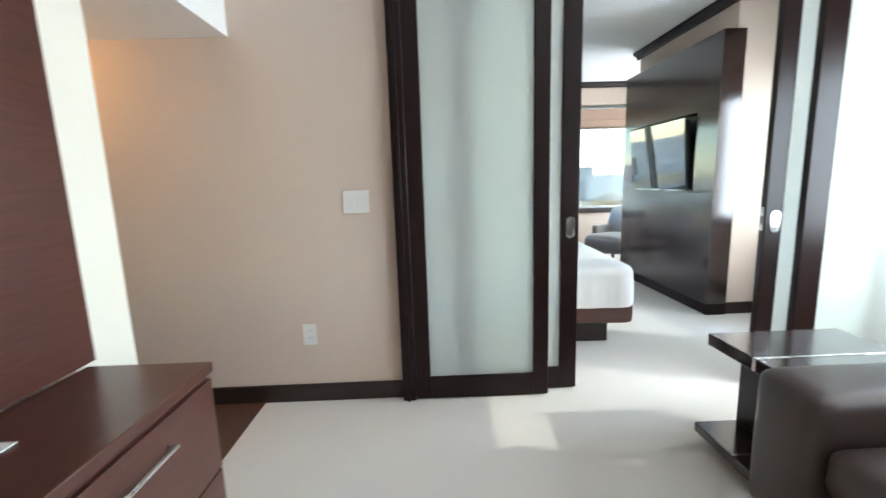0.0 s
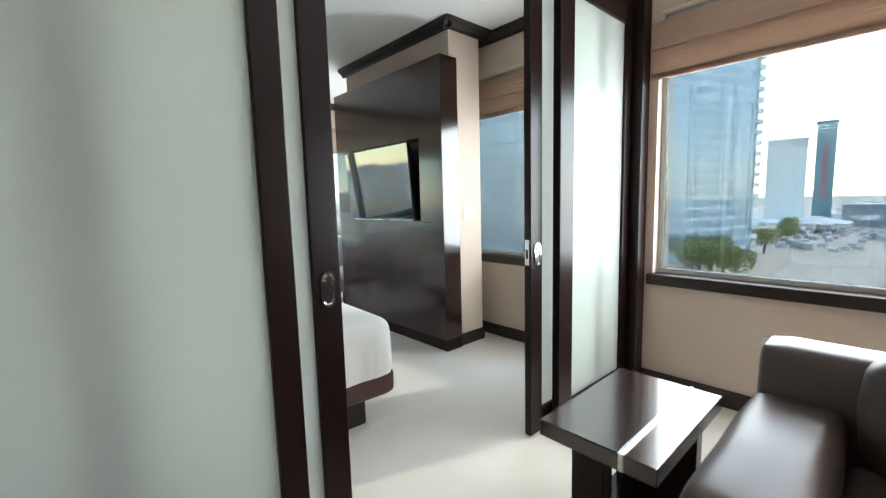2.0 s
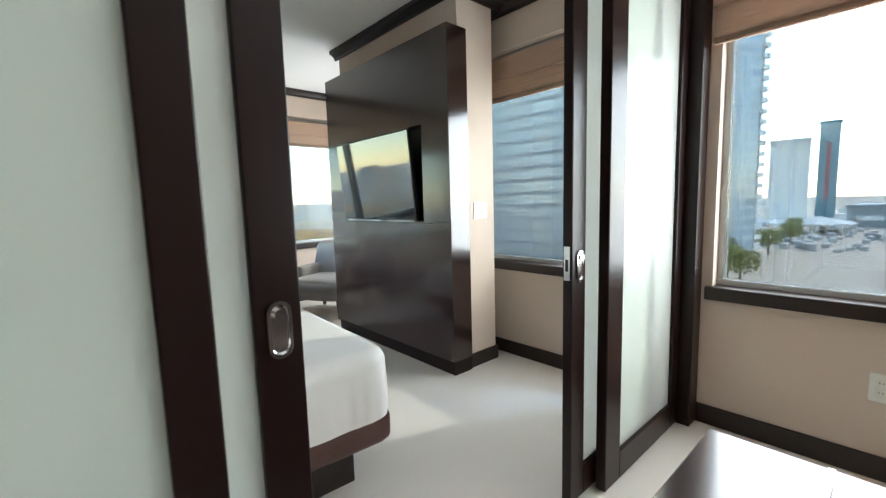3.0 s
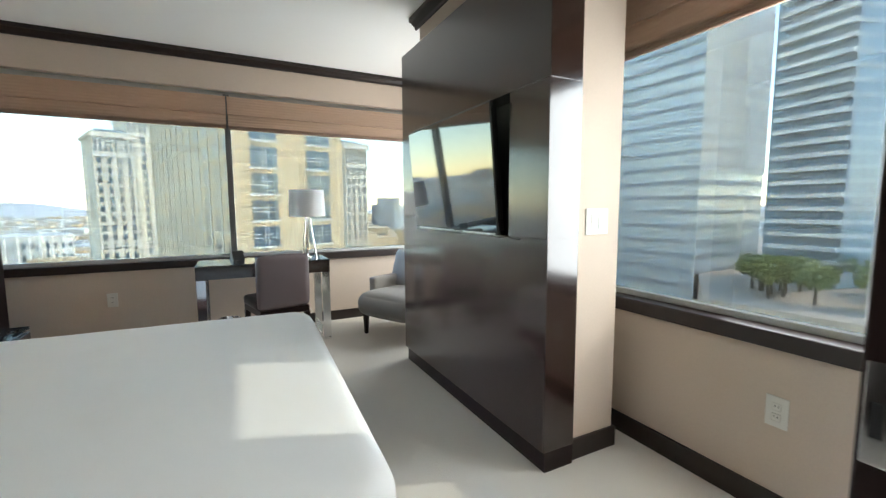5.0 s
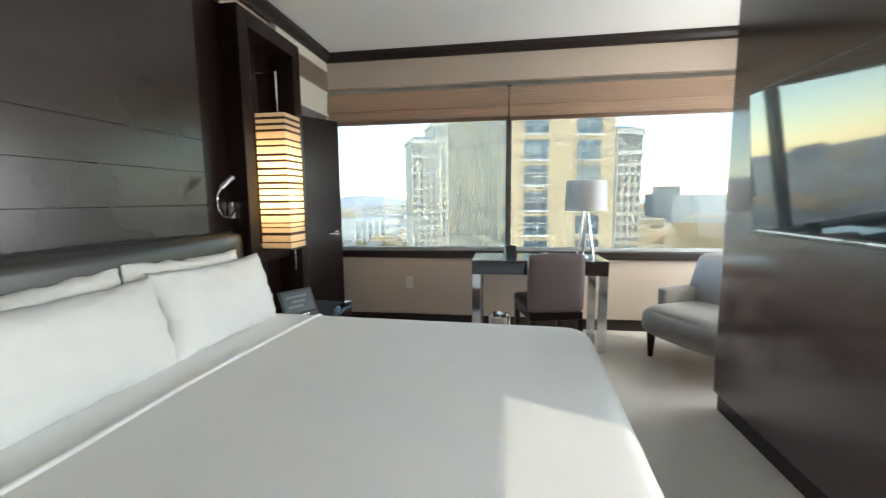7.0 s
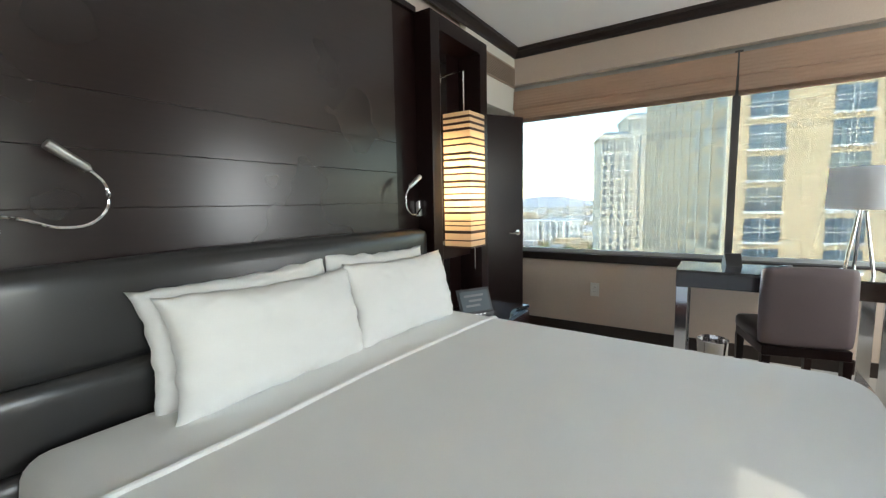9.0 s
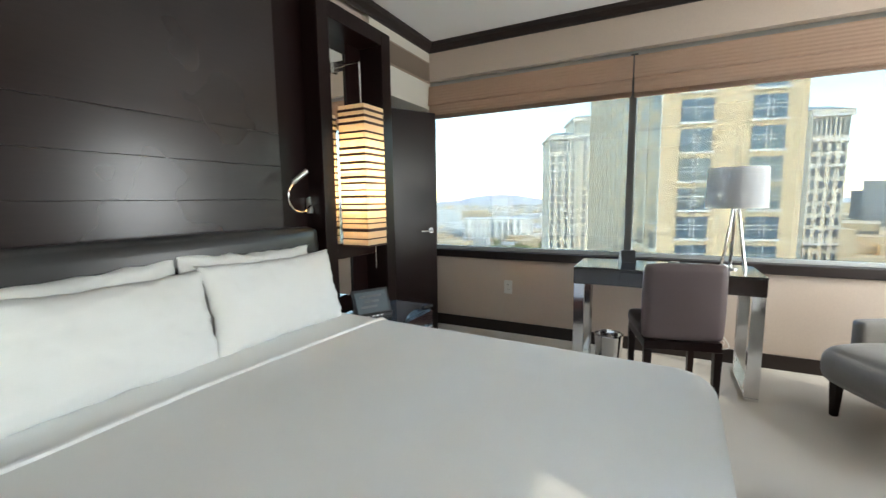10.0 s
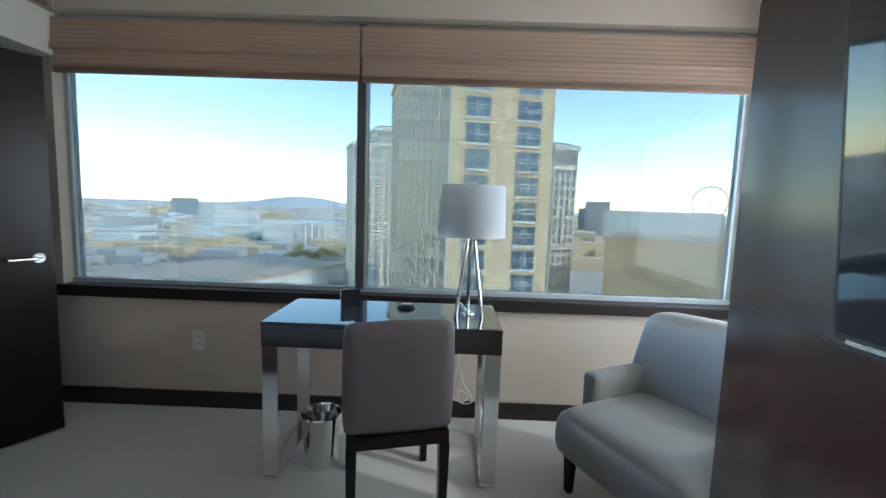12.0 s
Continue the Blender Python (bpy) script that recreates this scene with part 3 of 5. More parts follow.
def side_table():
    t = thing("side_table", pose(2.725, 3.475, 0), "dark lacquered side table with a steel inlay strip", "side table")
    x0, x1, y0, y1 = -0.30, 0.305, -0.19, 0.185
    box_part("tabletop", (x0, x1, -0.083, y1, 0.465, 0.52), WOODH, t, 0.004)
    box_part("tabletop_edge", (x0, x1, y0, -0.098, 0.465, 0.52), WOODH, t, 0.004)
    box_part("inlay_strip", (x0, x1, -0.0975, -0.0835, 0.466, 0.521), STEEL, t, 0.001, "brushed steel inlay")
    box_part("upright", (-0.17, -0.11, 0.02, 0.14, 0.10, 0.4648), WOOD, t, 0.003)
    box_part("upright", (0.18, 0.24, -0.15, 0.14, 0.10, 0.4648), WOOD, t, 0.003)
    box_part("lower_shelf", (x0 - 0.055, x1, y0, y1 - 0.03, 0.055, 0.0998), WOODH, t, 0.004)
    box_part("shelf_inlay", (x0 - 0.055, x1, -0.0975, -0.0835, 0.0999, 0.1012), STEEL, t, 0.0)
    box_part("plinth", (x0 + 0.05, x1 - 0.03, y0 + 0.05, y1 - 0.08, 0.0, 0.0548), BASE, t, 0.0)
    return t


side_table()


def sofa():
    t = thing("sofa", pose(2.95, 2.05, 0), "taupe leather sofa with padded arms before the window", "sofa")
    part("seat_frame", soft_block(bmesh.new(), -0.60, 0.22, -1.06, 0.93, 0.07, 0.30, 0.03, 0.0), SOFALEA, t, "", True)
    for y0, y1 in ((-0.09, 0.90), (-1.05, -0.10)):
        part("seat_cushion", soft_block(bmesh.new(), -0.66, 0.05, y0, y1, 0.295, 0.455, 0.05, 0.018, seed=y0), SOFALEA, t, "", True)
        part("back_cushion", soft_block(bmesh.new(), -0.06, 0.14, y0, y1 - 0.04, 0.44, 0.80, 0.07, 0.03, seed=y1), SOFALEA, t, "", True)
    part("backrest", soft_block(bmesh.new(), 0.08, 0.27, -1.16, 1.14, 0.12, 0.745, 0.04, 0.006), SOFALEA, t, "", True)
    part("arm", soft_block(bmesh.new(), -0.675, 0.085, 0.905, 1.15, 0.08, 0.585, 0.045, 0.012), SOFALEA, t, "", True)
    part("arm", soft_block(bmesh.new(), -0.675, 0.085, -1.30, -1.055, 0.08, 0.585, 0.045, 0.012), SOFALEA, t, "", True)
    for x in (-0.6, 0.18):
        for y in (-1.22, 1.07):
            box_part("foot", (x - 0.03, x + 0.03, y - 0.03, y + 0.03, 0.0, 0.085), WOOD, t, 0.003, taper=0.006)
    return t


sofa()


def floor_lamp():
    t = thing("floor_lamp", pose(3.45, 2.66, 0), "slim floor lamp with a square orange shade behind the sofa", "floor lamp")
    part("base", boxed(bmesh.new(), -0.13, 0.13, -0.13, 0.13, 0.0, 0.025, 0.004), STEEL, t)
    part("pole", tube(bmesh.new(), [(0, 0, 0.025), (0, 0, 1.50)], 0.011, 12), STEEL, t, "", True)
    bm = bmesh.new()
    lo = [bm.verts.new((x * 0.225, y * 0.225, 1.255)) for x, y in ((-1, -1), (1, -1), (1, 1), (-1, 1))]
    hi = [bm.verts.new((x * 0.205, y * 0.205, 1.555)) for x, y in ((-1, -1), (1, -1), (1, 1), (-1, 1))]
    for k in range(4):
        bm.faces.new((lo[k], lo[(k + 1) % 4], hi[(k + 1) % 4], hi[k]))
    sh = part("shade", bm, ORANGE, t, "glowing orange cloth shade")
    for z, r in ((1.253, 0.226), (1.552, 0.206)):
        bm = bmesh.new()
        for d in ((-r, r, -r, -r + 0.005), (-r, r, r - 0.005, r), (-r, -r + 0.005, -r, r), (r - 0.005, r, -r, r)):
            boxed(bm, *d, z, z + 0.006)
        part("shade_hem", bm, STRIP, sh)
    bm = bmesh.new()
    tube(bm, [(-0.205, 0, 1.50), (0.205, 0, 1.50)], 0.003, 6)
    part("shade_support", bm, STEEL, sh)
    return t


floor_lamp()
dl = thing("downlight", pose(-0.75, 3.78, 2.0095), "small recessed warm downlight in the corridor", "downlight")
part("trim_ring", lathe(bmesh.new(), [(0.035, 0.0), (0.055, 0.0), (0.055, -0.006), (0.035, -0.004)], sides=24, close=True), WHITEPL, dl, "", True)

# ---- television panel on the pier ----
tp = thing("wall_panelling", pose(3.562, 6.28, 0), "tall dark espresso panel with a recess around the television", "wall panel")
PY0, PY1, RY0, RY1, RZ0, RZ1 = -0.918, 0.785, -0.63, 0.50, 1.095, 1.785
box_part("plinth", (0.012, 0.184, PY0 + 0.004, PY1 - 0.03, 0.0, 0.10), WOOD, tp, 0.0)
box_part("lower_face", (0.0, 0.184, PY0, PY1, 0.1005, RZ0), WOODH, tp, 0.003)
box_part("upper_face", (0.0, 0.184, PY0, PY1, RZ1, 2.39), WOODH, tp, 0.003)
box_part("side_face", (0.0, 0.184, PY0, RY0, RZ0 + 0.0005, RZ1 - 0.0005), WOODH, tp, 0.0)
box_part("side_face", (0.0, 0.184, RY1, PY1, RZ0 + 0.0005, RZ1 - 0.0005), WOODH, tp, 0.0)
box_part("recess_back", (0.12, 0.184, RY0, RY1, RZ0 + 0.0005, RZ1 - 0.0005), BLACK, tp, 0.0, "black recess behind the television")
box_part("recess_lip", (-0.004, 0.004, RY0 - 0.10, RY1 + 0.03, RZ0 - 0.016, RZ0 - 0.010), BLACK, tp, 0.0)
flat_tv(pose(3.525, 6.25, 1.427, 4.8, 0, -90.0), 1.06, 0.675, "black flat television leaning out of its panel recess")


# ---- bed ----
def bed():
    t = thing("bed", pose(1.718, 5.76, 0, 0, 0, -2.6), "king bed made with smooth white linen on a brown base", "bed")
    x0, x1, y0, y1 = -0.94, 1.0, -0.925, 1.0
    box_part("plinth", (x0 + 0.1, x1 - 0.20, y0 + 0.075, y1 - 0.09, 0.0, 0.145), BASE, t, 0.004)
    part("bed_frame", soft_block(bmesh.new(), x0, x1 - 0.02, y0 + 0.014, y1 - 0.03, 0.145, 0.315, 0.05, 0.0), MAHOG, t, "brown wooden bed base with rounded corners", True)
    # duvet: a soft slab with falling sides, gently uneven
    bm = bmesh.new()
    nx, ny = 110, 110
    w, l = y1 - y0, x1 - x0
    rim, drop = 0.07, 0.27
    mid = (x0 + x1) / 2
    def sheet(u, v):
        # u, v run over the top and down the sides; the corners at the foot are round
        R = 0.15
        ql, qw = abs(u) - (l / 2 - R) if u > 0 else 0.0, abs(v) - (w / 2 - R)
        q = Vector((max(ql, 0.0), max(qw, 0.0)))
        out = q.length - R if q.length > 1e-6 else -R
        d = Vector((q.x, math.copysign(q.y, v))).normalized() if q.length > 1e-6 else Vector((0.0, 0.0))
        out = min(out, drop)
        arc = rim * math.pi / 2
        wave = 0.006 * noise.noise(Vector((u * 2.2, v * 2.2, 1.0))) + 0.0025 * noise.noise(Vector((u * 7, v * 7, 4.0)))
        crown = 0.012 * max(0.0, 1 - (2 * u / l) ** 2) * max(0.0, 1 - (2 * v / w) ** 2)
        if out <= -rim:
            return Vector((mid + u, v + (y0 + y1) / 2, 0.588 + wave + crown))
        over = q.length - (R - rim)
        base = Vector((u, v)) - d * over
        k = min((out + rim) / rim, math.pi / 2)
        reach, fall = rim * math.sin(k), rim * (1 - math.cos(k))
        if out + rim > arc:
            hang = out + rim - arc
            fall += hang
            s_ = base.x + base.y
            pleat = noise.noise(Vector((s_ * 9.0, 3.0, 7.0))) * 0.011 + noise.noise(Vector((s_ * 26.0, 5.0, 1.0))) * 0.006
            reach += pleat * min(1.0, hang * 9) + 0.010 * math.sin(hang * 9)
        p = base + d * reach
        return Vector((mid + p.x, p.y + (y0 + y1) / 2, 0.588 - fall + wave * max(0.0, 1 - k)))
    ul, vl = l / 2 + drop, w / 2 + drop
    lo = -l / 2 + 0.02
    grid = [[bm.verts.new(sheet(lo + (ul - lo) * i / nx, -vl + 2 * vl * j / ny)) for j in range(ny + 1)] for i in range(nx + 1)]
    for i in range(nx):
        for j in range(ny):
            bm.faces.new((grid[i][j], grid[i + 1][j], grid[i + 1][j + 1], grid[i][j + 1]))
    dv = part("duvet", bm, LINEN, t, "smooth white duvet tucked over the mattress", True)
    dv.data.set_sharp_from_angle(angle=radians(180))
    part("mattress", soft_block(bmesh.new(), x0 + 0.01, x1 - 0.03, y0 + 0.03, y1 - 0.03, 0.315, 0.555, 0.11, 0.0), LINEN, t, "", True)
    # turned-down band of the top sheet
    bm = bmesh.new()
    n = 60
    prof = [(-0.024, 0.0), (-0.021, 0.008), (-0.012, 0.012), (-0.004, 0.009), (0.0, 0.0)]
    rows = []
    for k in range(n + 1):
        v = -w / 2 + 0.012 + (w - 0.024) * k / n
        row = []
        for px, pz in prof:
            q = sheet(px - 0.565 + 0.012 * math.sin(k * 0.13), v)
            row.append(bm.verts.new((q.x, q.y, q.z + pz + 0.002 * noise.noise(Vector((px * 8, v * 8, 2))))))
        rows.append(row)
    for r0, r1 in zip(rows, rows[1:]):
        for a in range(len(prof) - 1):
            bm.faces.new((r0[a], r0[a + 1], r1[a + 1], r1[a]))
    part("turned_sheet", bm, PILLOW, t, "narrow folded edge of the white top sheet", True)
    return t


bed()


def pillow_mesh(w, h, d, seed):
    bm = bmesh.new()
    n, m = 44, 30
    def face(sign):
        rows = []
        for i in range(n + 1):
            row = []
            for j in range(m + 1):
                u, v = 2 * i / n - 1, 2 * j / m - 1
                full = max(0.0, (1 - abs(u) ** 3.2)) ** 0.5 * max(0.0, (1 - abs(v) ** 3.0)) ** 0.55
                pull = 1 - 0.10 * (1 - u * u) * abs(v) ** 3
                pullx = 1 - 0.07 * (1 - v * v) * abs(u) ** 3 + 0.025 * (abs(u) * abs(v)) ** 6
                edge = max(abs(u), abs(v)) ** 3
                crease = 0.012 * noise.noise(Vector((u * 2.6 + seed, v * 2.2, sign * 3))) + (0.004 + 0.010 * edge) * noise.noise(Vector((u * 8 + seed, v * 8, sign)))
                rip = 0.010 * noise.noise(Vector((u * 5 + seed, v * 5, 11.0))) * edge
                y = sign * (d / 2 * full + (crease if full > 0.05 else 0) * min(1, full * 2))
                row.append(bm.verts.new((u * w / 2 * pullx + rip * u, y, v * h / 2 * pull + rip * v)))
            rows.append(row)
        for i in range(n):
            for j in range(m):
                q = (rows[i][j], rows[i + 1][j], rows[i + 1][j + 1], rows[i][j + 1])
                bm.faces.new(q if sign < 0 else q[::-1])
        return rows
    face(-1)
    face(1)
    bmesh.ops.remove_doubles(bm, verts=bm.verts[:], dist=0.0008)
    return bm


def pillow(x, y, z, lean, turn, roll, w, h, d, seed, label):
    """Leaning against the headboard: broad side towards +x."""
    ob = linked("pillow", pillow_mesh(w, h, d, seed), PILLOW, True)
    ob.data.set_sharp_from_angle(angle=radians(180))
    ob.matrix_basis = pose(x, y, z, 0, 0, 90 + turn) @ pose(0, 0, 0, -lean, roll, 0)
    return tagged(ob, label, "pillow", "pillows at the headboard")


pillow(0.765, 5.565, 0.785, 9, 2, -1.5, 0.79, 0.43, 0.16, 1.0, "plump white pillow leaning on the black headboard")
pillow(0.765, 6.30, 0.785, 9, -2, 2.5, 0.74, 0.44, 0.16, 5.0, "plump white pillow at the far side of the headboard")
pillow(0.885, 5.595, 0.765, 15, 1, 1.5, 0.81, 0.41, 0.20, 9.0, "front white pillow leaning on another pillow")
pillow(0.895, 6.345, 0.768, 16, -1, 1.0, 0.76, 0.41, 0.20, 13.0, "front white pillow beside the nightstand")

# ---- headboard wall ----
hp = thing("wall_panelling", pose(0.50, 5.6, 0), "tall black-brown lacquered boards behind the bed", "wall panel")
zs = [0.62, 1.07, 1.245, 1.43, 1.61, 2.42]
for z0, z1 in zip(zs, zs[1:]):
    box_part("board", (0.0, 0.12, -1.30, 1.035, z0 + 0.0008, z1 - 0.0008), HBWOOD, hp, 0.001)
box_part("backing", (0.0, 0.10, -1.30, 1.25, 0.0, 2.42), BASE, hp, 0.0)
box_part("end_board", (0.1005, 0.115, 1.036, 1.25, 0.0, 2.42), WOOD, hp, 0.0)
box_part("cap", (0.0, 0.135, -1.30, 1.25, 2.421, 2.46), WOOD, hp, 0.003)

hb = thing("headboard", pose(0.62, 5.77, 0), "padded black leather headboard with horizontal channels", "headboard")
for z0, z1 in ((0.30, 0.53), (0.525, 0.765), (0.76, 1.082)):
    part("cushion", soft_block(bmesh.new(), 0.001, 0.105, -0.97, 1.045, z0, z1, 0.045, 0.012, wob=0.002), HBLEATH, hb, "", True)
box_part("back_plate", (0.0005, 0.03, -0.97, 1.04, 0.02, 0.32), BASE, hb, 0.0)
box_part("end_post", (0.0005, 0.11, -1.04, -0.972, 0.0, 1.03), WOOD, hb, 0.003)


def reading_lamp(y, z, flip, label):
    """A swan-neck reading light with a small steel head."""
    t = thing("reading_lamp", pose(0.62, y, z), label, "reading lamp", "reading lamps over the bed")
    s = flip
    box_part("wall_plate", (0.001, 0.03, -0.014, 0.014, -0.05, 0.05), STEEL, t, 0.002)
    P = [(0.03, 0, 0), (0.06, -0.05 * s, -0.008), (0.085, -0.12 * s, -0.035), (0.095, -0.19 * s, -0.028), (0.10, -0.235 * s, 0.02), (0.10, -0.235 * s, 0.085), (0.10, -0.195 * s, 0.135)]
    fine = []
    for i in range(len(P) - 1):
        p0, p1, p2, p3 = (Vector(P[max(0, min(len(P) - 1, i + k))]) for k in (-1, 0, 1, 2))
        for q in range(6):
            u = q / 6
            fine.append(0.5 * ((2 * p1) + (p2 - p0) * u + (2 * p0 - 5 * p1 + 4 * p2 - p3) * u * u + (3 * p1 - p0 - 3 * p2 + p3) * u ** 3))
    fine.append(Vector(P[-1]))
    part("swan_neck", tube(bmesh.new(), fine, 0.0055, 8), CHROME, t, "bent chrome tube", True)
    a, b = Vector(P[-1]), Vector(P[-1]) + Vector((0.01, 0.085 * s, 0.06))
    bm = tube(bmesh.new(), [a - (b - a) * 0.1, a, b, b + (b - a) * 0.02], 0.014, 14, radii=[0.007, 0.014, 0.0155, 0.013])
    part("lamp_head", bm, STEEL, t, "slim cylindrical steel head", True)
    return t


reading_lamp(6.83, 1.21, 1, "slim chrome swan-neck reading lamp beside the mirror")
reading_lamp(4.91, 1.228, -1, "slim chrome swan-neck reading lamp over the near pillow")

# ---- mirror niche with the lantern ----
mn = thing("mirror_niche", pose(0.50, 7.225, 0), "tall dark wooden niche with an inset mirror", "mirror")
box_part("side", (0.0, 0.24, -0.375, -0.275, 0.0, 2.43), WOOD, mn, 0.003)
box_part("side", (0.0, 0.24, 0.265, 0.375, 0.0, 2.43), WOOD, mn, 0.003)
box_part("top_rail", (0.0, 0.24, -0.2745, 0.2645, 2.33, 2.43), WOOD, mn, 0.003)
box_part("back", (0.0, 0.05, -0.2745, 0.2645, 0.0, 2.3295), WOOD, mn, 0.0)
box_part("middle_rail", (0.051, 0.14, -0.2745, 0.2645, 0.84, 0.945), WOOD, mn, 0.003)
box_part("mirror_glass", (0.051, 0.060, -0.272, 0.08, 0.946, 2.328), MIRROR, mn, 0.0, "clear mirror strip")
box_part("lower_glass", (0.051, 0.060, -0.272, 0.08, 0.55, 0.838), MIRROR, mn, 0.0, "small lower mirror")


def lantern():
    t = thing("hanging_lantern", pose(0.768, 7.195, 0.93), "glowing cream lantern lamp with dark horizontal slats", "lamp")
    h, H = 0.104, 0.92
    bm = bmesh.new()
    for sx, sy, ex, ey in ((-h, -h, h, -h), (h, -h, h, h), (h, h, -h, h), (-h, h, -h, -h)):
        v = [bm.verts.new(c) for c in ((sx, sy, 0.006), (ex, ey, 0.006), (ex, ey, H - 0.006), (sx, sy, H - 0.006))]
        bm.faces.new(v)
    part("paper_shade", bm, PAPER, t, "cream translucent shade")
    rnd = random.Random(4)
    z = 0.0
    while z < H - 0.012:
        hh = rnd.choice((0.008, 0.012, 0.016, 0.02))
        o = h + 0.004
        bm = bmesh.new()
        for dims in ((-o, o, -o, -h - 0.0005), (-o, o, h + 0.0005, o), (-o, -h - 0.0005, -h, h), (h + 0.0005, o, -h, h)):
            boxed(bm, *dims, z, min(z + hh, H))
        part("slat", bm, STRIP, t)
        z += hh + rnd.choice((0.024, 0.03, 0.036, 0.044))
    part("top_ring", tube(bmesh.new(), [(-h, 0, H - 0.02), (h, 0, H - 0.02)], 0.004, 6), STEEL, t)
    part("bulb_lower", lathe(bmesh.new(), [(0.004, 0.28), (0.022, 0.30), (0.03, 0.335), (0.022, 0.37), (0.004, 0.385)], sides=14), BULB, t, "warm glowing bulb", True)
    part("bulb_upper", lathe(bmesh.new(), [(0.004, 0.52), (0.022, 0.54), (0.03, 0.575), (0.022, 0.61), (0.004, 0.625)], sides=14), BULB, t, "warm glowing bulb", True)
    part("stem", tube(bmesh.new(), [(0, 0, 0.30), (0, 0, H + 0.285)], 0.005, 8), CHROME, t, "", True)
    part("bracket_arm", tube(bmesh.new(), [(-0.207, -0.0, H + 0.27), (-0.1, 0, H + 0.285), (0.004, 0, H + 0.285)], 0.006, 8), CHROME, t, "chrome bracket arm", True)
    part("bracket_plate", boxed(bmesh.new(), -0.2075, -0.196, -0.022, 0.022, H + 0.24, H + 0.31, 0.002), CHROME, t)
    part("side_clip", boxed(bmesh.new(), -0.2075, -h - 0.002, -0.01, 0.0, H - 0.06, H - 0.05), CHROME, t)
    part("pull_cord", tube(bmesh.new(), [(0.05, 0.05, -0.16), (0.05, 0.05, 0.01)], 0.0015, 6), WHITEPL, t)
    return t


lantern()


def nightstand():
    t = thing("nightstand", pose(0.95, 7.09, 0), "black lacquered nightstand with a wavy glass top", "nightstand")
    box_part("body", (-0.21, 0.20, -0.33, 0.33, 0.05, 0.478), BLKGLASS, t, 0.004)
    box_part("plinth", (-0.19, 0.17, -0.30, 0.30, 0.0, 0.05), BASE, t, 0.0)
    for z0, z1 in ((0.06, 0.255), (0.262, 0.468)):
        d = box_part("drawer_front", (0.201, 0.215, -0.322, 0.322, z0, z1), WOODH, t, 0.003)
        part("handle", boxed(bmesh.new(), 0.2155, 0.232, 0.20, 0.29, (z0 + z1) / 2 - 0.008, (z0 + z1) / 2 + 0.008, 0.002), CHROME, d, "chrome pull")
    bm = bmesh.new()
    n = 40
    lo, hi = [], []
    for k in range(n + 1):
        y = -0.335 + 0.68 * k / n
        xf = 0.205 + 0.045 * math.sin((y + 0.335) * 9.2) * min(1, (y + 0.335) * 4)
        lo.append((xf, y))
    out = [(-0.215, -0.335)] + lo + [(-0.215, 0.345)]
    r0 = [bm.verts.new((x, y, 0.4805)) for x, y in out]
    r1 = [bm.verts.new((x, y, 0.500)) for x, y in out]
    for k in range(len(out)):
        q = (k + 1) % len(out)
        bm.faces.new((r0[k], r0[q], r1[q], r1[k]))
    bm.faces.new(r0[::-1])
    bm.faces.new(r1)
    part("glass_top", bm, BLKGLASS, t, "dark glass top with a wavy front edge")
    return t


nightstand()


def room_tablet():
    t = thing("room_control_tablet", pose(0.93, 7.02, 0.5005, 0, 0, 62), "black room-control tablet on a sloping dock", "tablet")
    bm = extruded(bmesh.new(), [(-0.055, 0.0), (0.06, 0.0), (0.06, 0.02), (-0.055, 0.02)], "x", -0.125, 0.125)
    part("dock", bm, BLACK, t)
    prof = [(-0.045, 0.021), (-0.036, 0.021), (0.030, 0.165), (0.020, 0.169)]
    part("screen_body", extruded(bmesh.new(), prof, "x", -0.125, 0.125), BLACK, t)
    prof = [(-0.0450, 0.0300), (-0.0438, 0.0330), (0.0112, 0.1530), (0.0100, 0.1540)]
    sc = part("screen", extruded(bmesh.new(), [(a - 0.0015, b + 0.0006) for a, b in prof], "x", -0.108, 0.108), glowing("tablet_screen", (0.03, 0.04, 0.045), 0.02), t, "dim lit screen")
    for k in range(3):
        bm = bmesh.new()
        zz = 0.06 + 0.03 * k
        off = -0.0468 + (zz - 0.03) * 0.4583
        extruded(bm, [(off - 0.0016, zz), (off - 0.0010, zz), (off + 0.0048, zz + 0.013), (off + 0.0042, zz + 0.0136)], "x", -0.08 + 0.03 * (k % 2), 0.03 + 0.02 * k)
        part("text_bar", bm, MULL, sc)
    bm = bmesh.new()
    for k in range(4):
        boxed(bm, -0.05 + 0.03 * k, -0.032 + 0.03 * k, -0.0562, -0.0551, 0.006, 0.013)
    part("buttons", bm, STEEL, t)
    return t


room_tablet()

# ---- inner door ----
dr = thing("inner_door", pose(0.425, 7.615, 0.0, 0, 0, 61.5), "dark espresso door standing open beside the window", "door")
box_part("leaf", (0.0, 0.70, -0.022, 0.022, 0.012, 1.985), WOOD, dr, 0.003)
for s in (-1, 1):
    bm = tube(bmesh.new(), [(0.635, s * 0.022, 0.965), (0.635, s * 0.030, 0.965)], 0.026, 18)
    rose = part("handle_rose", bm, CHROME, dr, "round chrome rose", True)
    bm = tube(bmesh.new(), [(0.635, s * 0.03, 0.965), (0.635, s * 0.062, 0.965), (0.60, s * 0.066, 0.965), (0.51, s * 0.066, 0.965)], 0.0085, 10)
    part("lever", bm, CHROME, rose, "chrome lever handle", True)
part("latch_plate", boxed(bmesh.new(), 0.7002, 0.7025, -0.012, 0.012, 0.90, 1.03), STEEL, dr)

